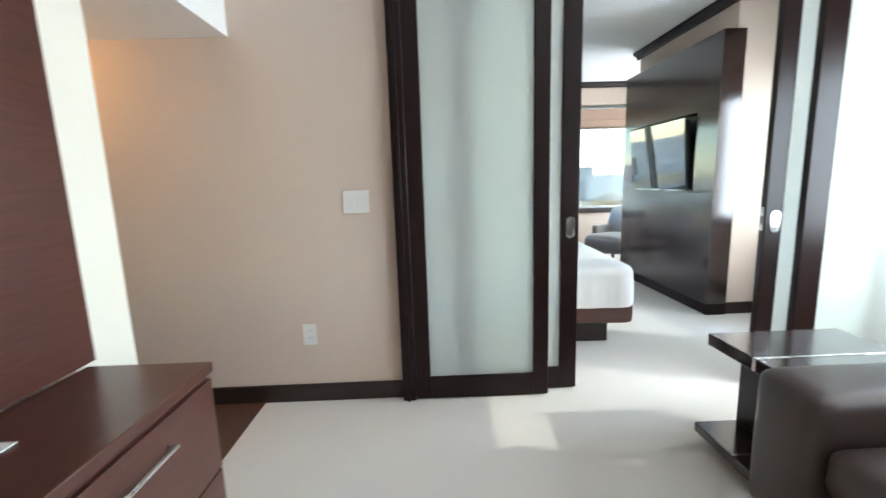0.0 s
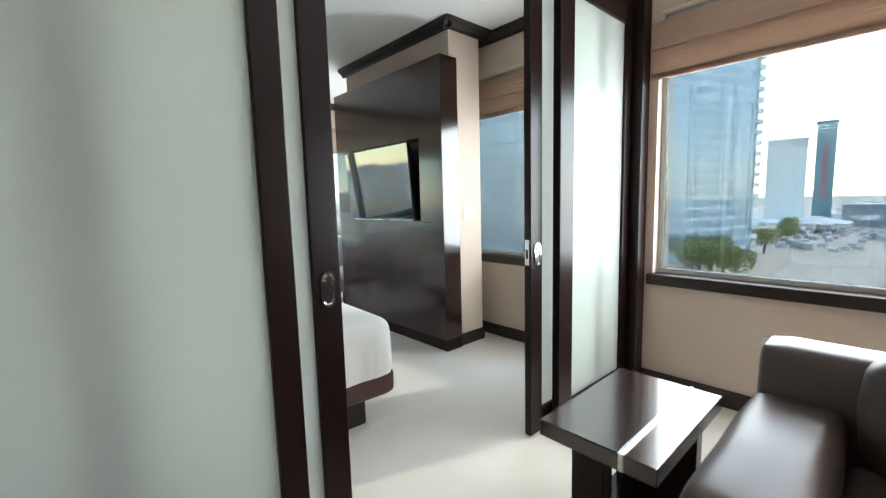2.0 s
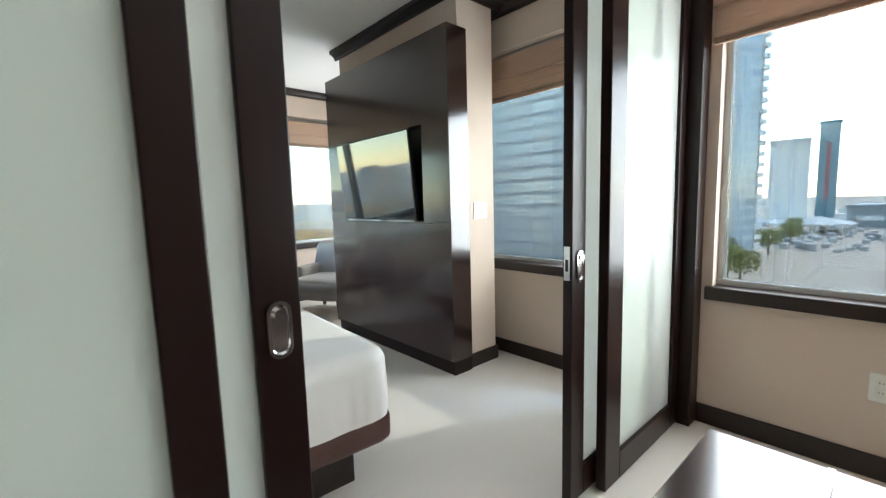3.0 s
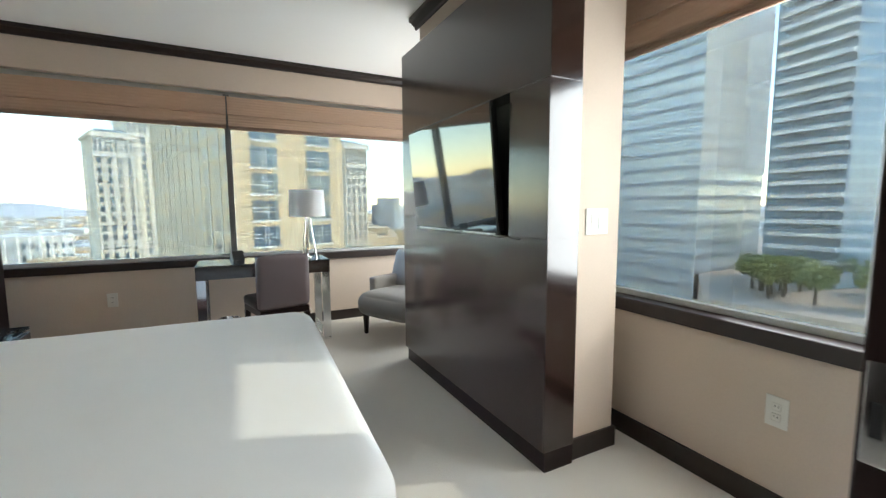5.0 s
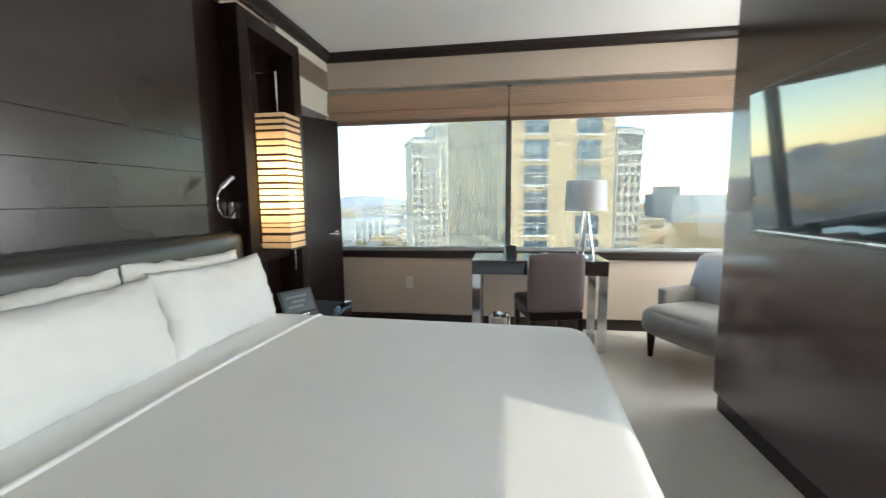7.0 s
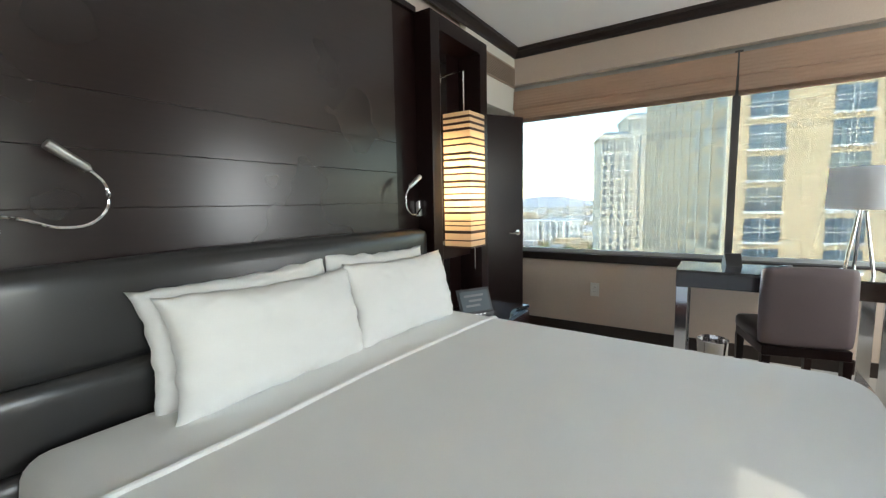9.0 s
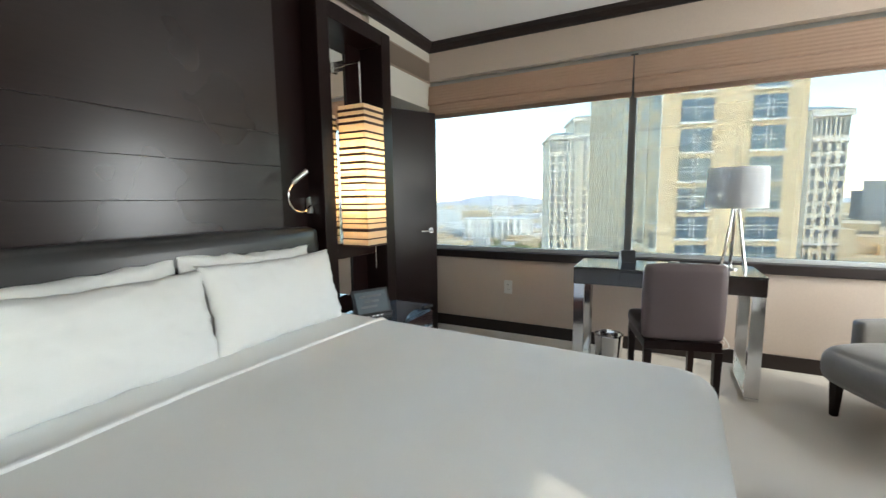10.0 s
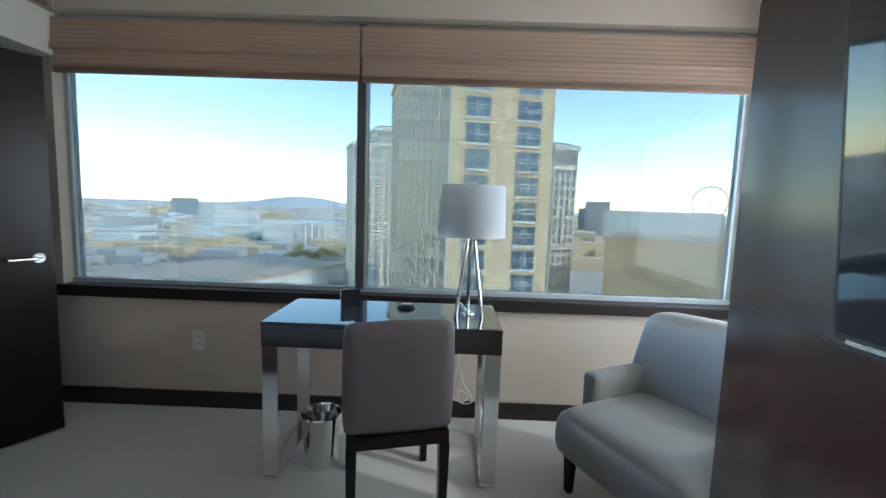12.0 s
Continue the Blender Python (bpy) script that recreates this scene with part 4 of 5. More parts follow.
# supply grille on the soffit
vg = thing("air_grille", pose(0.56, 8.09, 2.42), "long tan slotted air-conditioning grille on the soffit", "air vent")
GR = surface("tan_grille_paint", (0.36, 0.27, 0.20), 0.5, grain=80, vary=0.06, bump=0.02)
box_part("backing", (0.0005, 0.004, -0.40, 0.40, -0.085, 0.085), BLACK, vg, 0.0)
for dims in ((0.0045, 0.014, -0.42, 0.42, 0.078, 0.095), (0.0045, 0.014, -0.42, 0.42, -0.095, -0.078), (0.0045, 0.014, -0.42, -0.403, -0.0775, 0.0775), (0.0045, 0.014, 0.403, 0.42, -0.0775, 0.0775)):
    box_part("grille_frame", dims, GR, vg, 0.002)
for k in range(11):
    z = -0.07 + 0.0135 * k
    box_part("slat", (0.0045, 0.012, -0.402, 0.402, z, z + 0.0065), GR, vg, 0.0)


# ---- desk corner ----
def desk():
    t = thing("writing_desk", pose(2.585, 8.10, 0), "glass-topped dark writing desk on chrome frame legs", "desk")
    x0, x1, y0, y1 = -0.545, 0.545, -0.245, 0.235
    box_part("glass_top", (x0, x1, y0, y1, 0.7505, 0.762), BLKGLASS, t, 0.003, "thin dark reflective glass top")
    box_part("apron", (x0 + 0.002, x1 - 0.002, y0 + 0.004, y1 - 0.004, 0.645, 0.750), WOODH, t, 0.003)
    d = box_part("drawer_front", (-0.25, 0.25, y0 - 0.004, y0 + 0.0035, 0.655, 0.742), WOODH, t, 0.002)
    for sx in (-1, 1):
        xa, xb = (x0 + 0.004, x0 + 0.075) if sx < 0 else (x1 - 0.075, x1 - 0.004)
        # one end frame of flat chrome bar: two uprights and a floor bar
        bm = bmesh.new()
        boxed(bm, xa, xb, y0 + 0.01, y0 + 0.032, 0.022, 0.6445, 0.002)
        boxed(bm, xa, xb, y1 - 0.032, y1 - 0.01, 0.022, 0.6445, 0.002)
        boxed(bm, xa, xb, y0 + 0.01, y1 - 0.01, 0.0, 0.0215, 0.002)
        part("leg_frame", bm, CHROME, t, "mirror-bright chrome loop leg")
    return t


desk()


def desk_lamp():
    t = thing("desk_lamp", pose(2.985, 8.13, 0.7625), "chrome tripod desk lamp with a white drum shade", "lamp")
    for k in range(3):
        a = radians(90 + 120 * k)
        bm = tube(bmesh.new(), [(0.075 * math.cos(a), 0.075 * math.sin(a), 0.0), (0.016 * math.cos(a), 0.016 * math.sin(a), 0.40)], 0.009, 10, radii=[0.011, 0.008])
        part("leg", bm, CHROME, t, "", True)
    part("hub", tube(bmesh.new(), [(0, 0, 0.385), (0, 0, 0.47)], 0.014, 12), CHROME, t, "", True)
    bm = lathe(bmesh.new(), [(0.168, 0.395), (0.160, 0.645), (0.157, 0.645), (0.165, 0.395)], sides=40, close=True)
    sh = part("shade", bm, LAMPCLOTH, t, "white cloth drum shade", True)
    part("shade_trim", lathe(bmesh.new(), [(0.1685, 0.394), (0.1690, 0.402), (0.1675, 0.402)], sides=40), WHITEPL, sh, "", True)
    bm = bmesh.new()
    for k in range(3):
        a = radians(30 + 120 * k)
        tube(bm, [(0.01 * math.cos(a), 0.01 * math.sin(a), 0.46), (0.158 * math.cos(a), 0.158 * math.sin(a), 0.60)], 0.002, 6)
    part("shade_spider", bm, STEEL, sh)
    part("switch_base", lathe(bmesh.new(), [(0.001, 0.0), (0.035, 0.0), (0.033, 0.008), (0.001, 0.012)], sides=20), CHROME, t, "", True)
    return t


desk_lamp()


def desk_chair():
    t = thing("desk_chair", pose(2.655, 7.80, 0, 0, 0, 14.0), "mauve-brown leather desk chair on dark wooden legs", "chair")
    w = 0.215
    part("backrest", soft_block(bmesh.new(), -w, w, -0.20, -0.135, 0.405, 0.845, 0.028, 0.008, wob=0.002), CHAIRF, t, "upright leather backrest", True)
    part("seat", soft_block(bmesh.new(), -w + 0.005, w - 0.005, -0.14, 0.27, 0.385, 0.475, 0.03, 0.012, wob=0.002), surface("dark_seat_leather", (0.035, 0.025, 0.025), 0.35, grain=220, vary=0.15, bump=0.15), t, "dark leather seat", True)
    box_part("seat_rail", (-w + 0.01, w - 0.01, -0.20, 0.25, 0.345, 0.40), WOOD, t, 0.004)
    for sx in (-1, 1):
        for y, lean in ((-0.185, -0.02), (0.235, 0.0)):
            x = sx * (w - 0.03)
            bm = boxed(bmesh.new(), x - 0.021, x + 0.021, y - 0.021, y + 0.021, 0.0, 0.3448, 0.0, taper=0.005)
            part("leg", bm, WOOD, t)
    return t


desk_chair()


def armchair():
    # local: the front faces -y; the seat's front edge lies on y = 0
    t = thing("armchair", pose(3.545, 7.585, 0, 0, 0, -64.0), "low grey fabric armchair on tapered dark legs", "armchair")
    part("seat", soft_block(bmesh.new(), -0.345, 0.345, -0.04, 0.60, 0.20, 0.415, 0.085, 0.035, seed=2, wob=0.004), ARMF, t, "deep ribbed fabric seat", True)
    bm = soft_block(bmesh.new(), -0.36, 0.36, 0.50, 0.66, 0.20, 0.80, 0.055, 0.015, wob=0.003)
    for v in bm.verts:
        v.co.y += max(0, v.co.z - 0.4) * 0.28 - 0.06 * (v.co.x / 0.36) ** 2
    part("backrest", bm, ARMF, t, "", True)
    for s in (-1, 1):
        bm = soft_block(bmesh.new(), s * 0.325 - 0.042, s * 0.325 + 0.042, 0.17, 0.60, 0.25, 0.54, 0.022, 0.004, wob=0.002)
        part("arm", bm, ARMF, t, "square padded arm", True)
        for y in (0.06, 0.56):
            bm = boxed(bmesh.new(), s * 0.295 - 0.024, s * 0.295 + 0.024, y - 0.024, y + 0.024, 0.0, 0.23, 0.0, taper=0.010)
            part("leg", bm, WOOD, t, "tapered dark wooden leg")
    return t


armchair()


def waste_bin():
    t = thing("waste_bin", pose(2.27, 8.02, 0), "slim polished steel waste bin under the desk", "waste bin")
    part("body", lathe(bmesh.new(), [(0.002, 0.004), (0.075, 0.004), (0.078, 0.0), (0.098, 0.255), (0.101, 0.262), (0.098, 0.266), (0.094, 0.255), (0.073, 0.012), (0.002, 0.012)], sides=32), CHROME, t, "", True)
    return t


waste_bin()
st = thing("desk_clock", pose(2.36, 8.22, 0.7625, 0, 0, 20), "small black wedge-shaped desk clock", "clock")
bm = extruded(bmesh.new(), [(-0.045, 0.0), (0.045, 0.0), (0.012, 0.085), (-0.008, 0.085)], "x", -0.05, 0.05)
part("case", bm, BLACK, st)
part("side_plate", extruded(bmesh.new(), [(-0.035, 0.004), (0.035, 0.004), (0.008, 0.074), (-0.004, 0.074)], "x", 0.0502, 0.0515), STEEL, st)
pw = thing("power_puck", pose(2.66, 8.20, 0.7625), "small dark cable outlet dish on the desk", "power outlet")
part("dish", lathe(bmesh.new(), [(0.002, 0.0), (0.045, 0.0), (0.048, 0.006), (0.036, 0.016), (0.002, 0.018)], sides=24), BLACK, pw, "", True)
part("lid_flap", boxed(bmesh.new(), -0.02, 0.03, -0.012, 0.012, 0.019, 0.024, 0.002), STEEL, pw)


def cable(name, pts, r, material, label):
    fine = []
    P = [Vector(p) for p in pts]
    for i in range(len(P) - 1):
        p0, p1, p2, p3 = P[max(i - 1, 0)], P[i], P[i + 1], P[min(i + 2, len(P) - 1)]
        for q in range(5):
            u = q / 5
            fine.append(0.5 * ((2 * p1) + (p2 - p0) * u + (2 * p0 - 5 * p1 + 4 * p2 - p3) * u * u + (3 * p1 - p0 - 3 * p2 + p3) * u ** 3))
    fine.append(P[-1])
    return tagged(linked(name, tube(bmesh.new(), fine, r, 6), material, True), label, "cable")


cable("lamp_cable", [(2.98, 8.18, 0.765), (2.95, 8.33, 0.768), (2.94, 8.36, 0.70), (2.955, 8.45, 0.40), (2.93, 8.47, 0.17), (2.99, 8.46, 0.13), (3.02, 8.47, 0.17), (2.96, 8.46, 0.20), (2.98, 8.47, 0.12), (3.05, 8.46, 0.14), (2.99, 8.505, 0.24), (2.98, 8.526, 0.30)], 0.0035, WHITEPL, "tangled white lamp cable hanging behind the desk")

# ---- the city outside ----
GZ = -38.0
SAND = surface("tan_stucco", (0.70, 0.54, 0.35), 0.9, grain=0.6, patch=0.06, vary=0.08, bump=0.0)
PALE = surface("pale_stucco", (0.74, 0.68, 0.57), 0.9, grain=0.6, patch=0.06, vary=0.07, bump=0.0)
WHITEB = surface("white_concrete", (0.80, 0.79, 0.75), 0.9, grain=0.5, patch=0.05, vary=0.06, bump=0.0)
# grey, dark and glass tones below are lightened; their colour carries distance haze
GREYB = surface("grey_concrete", (0.50, 0.49, 0.47), 0.85, grain=0.5, patch=0.05, vary=0.1, bump=0.0)
DARKB = surface("dark_facade", (0.28, 0.31, 0.34), 0.5, grain=0.5, patch=0.05, vary=0.15, bump=0.0)
BLUEGL = surface("blue_curtain_glass", (0.32, 0.42, 0.49), 0.12, grain=0.4, patch=0.08, vary=0.25, bump=0.0, coat=0.6)
PALEGL = surface("pale_mirror_glass", (0.52, 0.58, 0.60), 0.25, metal=0.1, grain=0.3, patch=0.06, vary=0.15, bump=0.0)
WINDK = surface("dark_window_glass", (0.09, 0.13, 0.165), 0.15, grain=0.8, vary=0.3, bump=0.0, coat=0.5)
ROOFG = surface("slate_green_roof", (0.36, 0.41, 0.42), 0.7, grain=0.8, vary=0.1, bump=0.0)
GROUND = surface("desert_city_ground", (0.56, 0.48, 0.38), 0.95, grain=0.05, patch=0.006, vary=0.45, bump=0.0)
ASPH = surface("pale_asphalt", (0.22, 0.215, 0.21), 0.9, grain=0.5, patch=0.03, vary=0.2, bump=0.0)
ROOFW = surface("flat_tan_roof", (0.55, 0.45, 0.35), 0.9, grain=0.4, patch=0.03, vary=0.1, bump=0.0)
# mountain colour paled to near white-grey: the distance haze is painted in
HILL = surface("haze_paled_mountain", (0.70, 0.69, 0.68), 1.0, grain=0.02, patch=0.004, vary=0.15, bump=0.0)
LEAF = surface("olive_foliage", (0.30, 0.31, 0.13), 0.8, grain=3, patch=0.5, vary=0.4, bump=0.0)
BARK = surface("palm_bark", (0.12, 0.09, 0.06), 0.9, grain=6, vary=0.3, bump=0.0)

gbm = bmesh.new()
bmesh.ops.create_grid(gbm, x_segments=24, y_segments=24, size=4800)
for v in gbm.verts:
    v.co.z = GZ
tagged(linked("ground", gbm, GROUND), "sunlit desert city ground stretching to the horizon", "ground", kind="structure")


def bearing(az, dist, z=0.0):
    """A place at a bearing (degrees from +y towards +x) seen from the middle of the bedroom."""
    return Vector((2.6 + dist * math.sin(radians(az)), 5.2 + dist * math.cos(radians(az)), z))


def facade(bld, p0, p1, z0, z1, floors, cols, win, wmat, cross=False):
    """Windows set into the wall between p0 and p1 (seen from outside, left to right), each with a pane and, if cross, glazing bars."""
    d = (p1 - p0)
    L = d.length
    d.normalize()
    nrm = Vector((d.y, -d.x, 0))
    fh = (z1 - z0) / floors
    cw = L / cols
    bm, bb = bmesh.new(), bmesh.new()
    for f in range(floors):
        for c in range(cols):
            a0, a1 = c * cw + cw * (1 - win[0]) / 2, c * cw + cw * (1 + win[0]) / 2
            b0, b1 = z0 + f * fh + fh * (1 - win[1]) / 2, z0 + f * fh + fh * (1 + win[1]) / 2
            def quad(m, u0, u1, w0, w1, out):
                q = [p0 + d * u + nrm * out for u in (u0, u1)]
                vs = [m.verts.new((q[0].x, q[0].y, w0)), m.verts.new((q[1].x, q[1].y, w0)), m.verts.new((q[1].x, q[1].y, w1)), m.verts.new((q[0].x, q[0].y, w1))]
                m.faces.new(vs)
            quad(bm, a0, a1, b0, b1, 0.05)
            if cross:
                t = 0.028 * (a1 - a0)
                for s in (0.43, 0.57):
                    quad(bb, a0 + (a1 - a0) * s - t / 2, a0 + (a1 - a0) * s + t / 2, b0, b1, 0.10)
                for s in (0.42, 0.60):
                    quad(bb, a0, a1, b0 + (b1 - b0) * s - t / 2, b0 + (b1 - b0) * s + t / 2, 0.10)
                quad(bb, a0 - 0.2, a1 + 0.2, b0 - 0.25, b0, 0.22)
    part("windows", bm, wmat, bld)
    if cross:
        part("glazing_bars", bb, WHITEB, bld)
    else:
        bb.free()


def prism(bm, pts, z0, z1):
    lo = [bm.verts.new((p.x, p.y, z0)) for p in pts]
    hi = [bm.verts.new((p.x, p.y, z1)) for p in pts]
    n = len(pts)
    for k in range(n):
        bm.faces.new((lo[k], lo[(k + 1) % n], hi[(k + 1) % n], hi[k]))
    bm.faces.new(hi)
    bm.faces.new(lo[::-1])
    return bm


def block(name, az0, d0, az1, d1, depth, z0, z1, wallm, label, category="building", roof=None):
    """A building whose front runs between two bearings; returns it and its front corners."""
    a, b = bearing(az0, d0), bearing(az1, d1)
    dv = (b - a).normalized()
    back = Vector((-dv.y, dv.x, 0)) * depth
    t = thing(name, pose(0, 0, 0), label, category)
    part("wall", prism(bmesh.new(), [a, b, b + back, a + back], z0, z1), wallm, t)
    e = 0.6
    part("roof_parapet", prism(bmesh.new(), [a - dv * e - back.normalized() * e, b + dv * e - back.normalized() * e, b + dv * e + back + back.normalized() * e, a - dv * e + back + back.normalized() * e], z1 + 0.01, z1 + 1.2), roof or wallm, t)
    return t, a, b, back


# tan hotel tower opposite, front and receding wing
tt, ta, tb, tback = block("hotel_tower", 0.2, 52.5, 13.5, 57.3, 72, GZ, 32.0, SAND, "tall tan stucco hotel tower with gridded windows")
facade(tt, ta + Vector((0, -0.02, 0)), tb, -35.4, 31.1, 21, 2, (0.45, 0.76), WINDK, cross=True)
facade(tt, ta + tback * 0.98, ta, -37.0, 29.5, 21, 12, (0.46, 0.62), surface("shaded_window", (0.15, 0.15, 0.14), 0.4, grain=0.8, vary=0.2, bump=0.0), cross=False)
bm = bmesh.new()
wd = tback.normalized()
sn = Vector((-wd.y, wd.x, 0))
for f in range(21):
    z = -37.0 + f * 3.2
    p, q = ta + sn * 0.12, ta + tback + sn * 0.12
    prism(bm, [p, ta, ta + tback, q], z - 0.18, z + 0.18)
part("string_courses", bm, PALE, tt)
bm = bmesh.new()
for c in range(13):
    p = ta + tback * (c / 12.0)
    prism(bm, [p + sn * 0.14, p + sn * 0.14 + wd * 0.9, p + wd * 0.9, p], -37.0, 29.9)
part("pilasters", bm, PALE, tt)


def pale_tower(az0, az1, dist, dist1, top, label):
    t, a, b, back = block("hotel_tower", az0, dist, az1, dist1, 22, GZ, top, PALE, label)
    floors = int((top - GZ) / 3.3)
    facade(t, a, b, GZ + 1, top - 7, floors - 2, 4, (0.42, 0.60), WINDK)
    facade(t, a, b, top - 6.2, top - 0.6, 1, 8, (0.45, 0.75), WINDK)
    dv = (b - a).normalized()
    bn = back.normalized()
    bm = bmesh.new()
    for z, e in ((top - 6.8, 0.5), (top - 13.5, 0.35), (top - 0.2, 0.8), (-12.0, 0.4)):
        prism(bm, [a - dv * e - bn * e, b + dv * e - bn * e, b + dv * e, a - dv * e], z - 0.35, z + 0.35)
    part("cornice", bm, WHITEB, t)
    c = (a + b + back) / 2 + back * 0.25
    bm = bmesh.new()
    lo = [bm.verts.new((p.x, p.y, top + 1.25)) for p in (a, b, b + back, a + back)]
    hi = [bm.verts.new((q.x, q.y, top + 3.0)) for q in (a + (c - a) * 0.35, b + (c - b) * 0.35, b + back + (c - b - back) * 0.35, a + back + (c - a - back) * 0.35)]
    for k in range(4):
        bm.faces.new((lo[k], lo[(k + 1) % 4], hi[(k + 1) % 4], hi[k]))
    bm.faces.new(hi)
    part("hipped_roof", bm, ROOFG, t)
    return t


pale_tower(-12.9, -9.4, 185, 187, 26.5, "pale hotel tower with cornices and a slate roof")
pale_tower(-9.9, -6.2, 200, 203, 36.0, "taller pale hotel wing behind the tan tower")
pale_tower(13.9, 16.7, 150, 154.6, 22.5, "slim pale hotel tower with paired windows")

# middle distance seen through the wide window
lw, a, b, back = block("low_office", -24.2, 395, -14.9, 395, 40, GZ, -18.0, WHITEB, "long white low building with a row of windows")
facade(lw, a, b, GZ + 2, -19.5, 2, 16, (0.4, 0.45), WINDK)
bm = bmesh.new()
for k in range(5):
    p = a + (b - a) * (0.45 + 0.09 * k)
    prism(bm, [p, p + Vector((1.4, 0, 0)), p + Vector((1.4, -2.5, 0)), p + Vector((0, -2.5, 0))], GZ, -18.5)
part("portico_columns", bm, WHITEB, lw)
dk, a, b, back = block("casino_hotel", -33.9, 1050, -31.2, 1050, 60, GZ, 0.5, DARKB, "dark blocky hotel far off on the plain")
facade(dk, a, b, GZ + 3, -2, 10, 10, (0.6, 0.4), BLUEGL)
sl, a, b, back = block("parking_block", 20.7, 118, 34.5, 118, 60, GZ, -6.2, SAND, "blank tan parking block below the window")
gh, a, b, back = block("casino_hotel", 20.2, 420, 33.2, 420, 60, GZ, 2.2, WHITEB, "wide pale grey hotel slab with striped balconies")
facade(gh, a, b, -34, 1.0, 11, 46, (0.85, 0.36), GREYB)
for az0, az1, d, top, mt, lb in ((18.0, 21.0, 520, 12.0, GREYB, "grey tower behind the striped slab, paled as if by haze"), (17.2, 18.8, 560, 4.0, DARKB, "dark blue office block, haze put into its colour"),
                                 (16.6, 19.4, 330, -16.0, SAND, "low tan roof beside the hotel towers"), (-30.5, -25.0, 640, -16.0, WHITEB, "row of low white buildings on the plain"),
                                 (-40.0, -34.8, 560, -22.0, GREYB, "low grey warehouse on the plain"), (-24.5, -21.0, 760, -20.0, SAND, "tan low-rise block out on the plain")):
    t, a, b, back = block("office_block", az0, d, az1, d, 40, GZ, top, mt, lb)
    facade(t, a, b, GZ + 2, top - 1.5, max(2, int((top - GZ) / 5)), 12, (0.6, 0.45), WINDK)
fr, a, b, back = block("flat_roof_hall", -42.0, 150, -14.0, 215, 55, GZ, -30.0, WHITEB, "broad flat-roofed hall with a tan roof", roof=ROOFW)

# observation wheel
fw = thing("observation_wheel", pose(*bearing(31.7, 1500, 41.0), 0, 0, -31.7), "white observation wheel far off behind the hotels", "ferris wheel")
bm = bmesh.new()
tube(bm, [(46 * math.cos(2 * math.pi * k / 48), 0, 46 * math.sin(2 * math.pi * k / 48)) for k in range(49)], 1.5, 6, caps=False)
part("rim", bm, GREYB, fw)
for k in range(24):
    a = 2 * math.pi * k / 24
    part("cabin", lathe(bmesh.new(), [(0.3, -2.6), (3.0, -1.4), (3.2, 1.0), (0.3, 2.8)], 49 * math.cos(a), 0, 8), GREYB, fw).location = (0, 0, 49 * math.sin(a))
bm = bmesh.new()
for s in (-1, 1):
    tube(bm, [(0, 0, 0), (s * 26, 0, -78)], 1.6, 6)
part("support_leg", bm, WHITEB, fw)

# mountains on the horizon
bm = bmesh.new()
rows = []
for i in range(121):
    az = -75 + 150 * i / 120
    base = 3600
    hgt = 16 + 66 * math.exp(-((az + 19.5) / 5.5) ** 2) + 30 * math.exp(-((az - 50) / 30) ** 2) + 7 * noise.noise(Vector((az * 0.5, 0, 0))) + 5 * noise.noise(Vector((az * 2.2, 3, 0)))
    rows.append([bm.verts.new(bearing(az, base - 500, GZ)), bm.verts.new(bearing(az, base - 150, GZ + hgt * 0.6)), bm.verts.new(bearing(az, base, GZ + hgt)), bm.verts.new(bearing(az, base + 300, GZ))])
for r0, r1 in zip(rows, rows[1:]):
    for k in range(3):
        bm.faces.new((r0[k], r1[k], r1[k + 1], r0[k + 1]))
tagged(linked("mountain_range", bm, HILL, True), "desert mountains along the horizon, haze put into their pale colour", "mountains", kind="structure")

# low-rise clutter, roads and greenery on the plain
rnd = random.Random(11)
def scatter(name, count, az, dist, size, height, material, label):
    bm = bmesh.new()
    for _ in range(count):
        c = bearing(rnd.uniform(*az), math.exp(rnd.uniform(math.log(dist[0]), math.log(dist[1]))))
        w, d, h = rnd.uniform(*size), rnd.uniform(*size), rnd.uniform(*height)
        boxed(bm, c.x - w / 2, c.x + w / 2, c.y - d / 2, c.y + d / 2, GZ, GZ + h)
    return tagged(linked(name, bm, material), label, "low buildings", kind="stuff")


scatter("low_buildings", 260, (-46, -12), (420, 2600), (10, 46), (3, 9), WHITEB, "scattered white low-rise buildings")
scatter("low_buildings", 200, (-46, -12), (330, 2600), (10, 40), (3, 8), SAND, "scattered tan low-rise buildings")
scatter("low_buildings", 130, (-46, -10), (300, 2200), (8, 30), (3, 8), GREYB, "scattered grey low-rise buildings")
scatter("low_buildings", 120, (15, 40), (300, 2200), (12, 50), (4, 22), SAND, "scattered tan blocks beyond the hotels")
scatter("low_buildings", 120, (40, 100), (260, 2200), (14, 60), (4, 18), WHITEB, "scattered pale blocks along the boulevard")
scatter("parked_cars", 240, (-44, -8), (200, 420), (2.0, 4.6), (1.3, 1.8), surface("car_paint", (0.35, 0.35, 0.36), 0.3, grain=0.3, patch=0.05, vary=0.5, bump=0.0), "rows of tiny parked cars")
for k, (p, q, w) in enumerate(((bearing(-44, 150), bearing(-20, 1900), 22), (bearing(-14, 190), bearing(-28, 520), 14), (bearing(-40, 330), bearing(-10, 300), 16))):
    dv = (q - p).normalized()
    sd = Vector((-dv.y, dv.x, 0)) * w / 2
    bm = bmesh.new()
    prism(bm, [p + sd, p - sd, q - sd, q + sd], GZ + 0.02, GZ + 0.25 + 0.05 * k)
    tagged(linked("road", bm, ASPH), "pale grey road across the plain", "road", kind="structure")


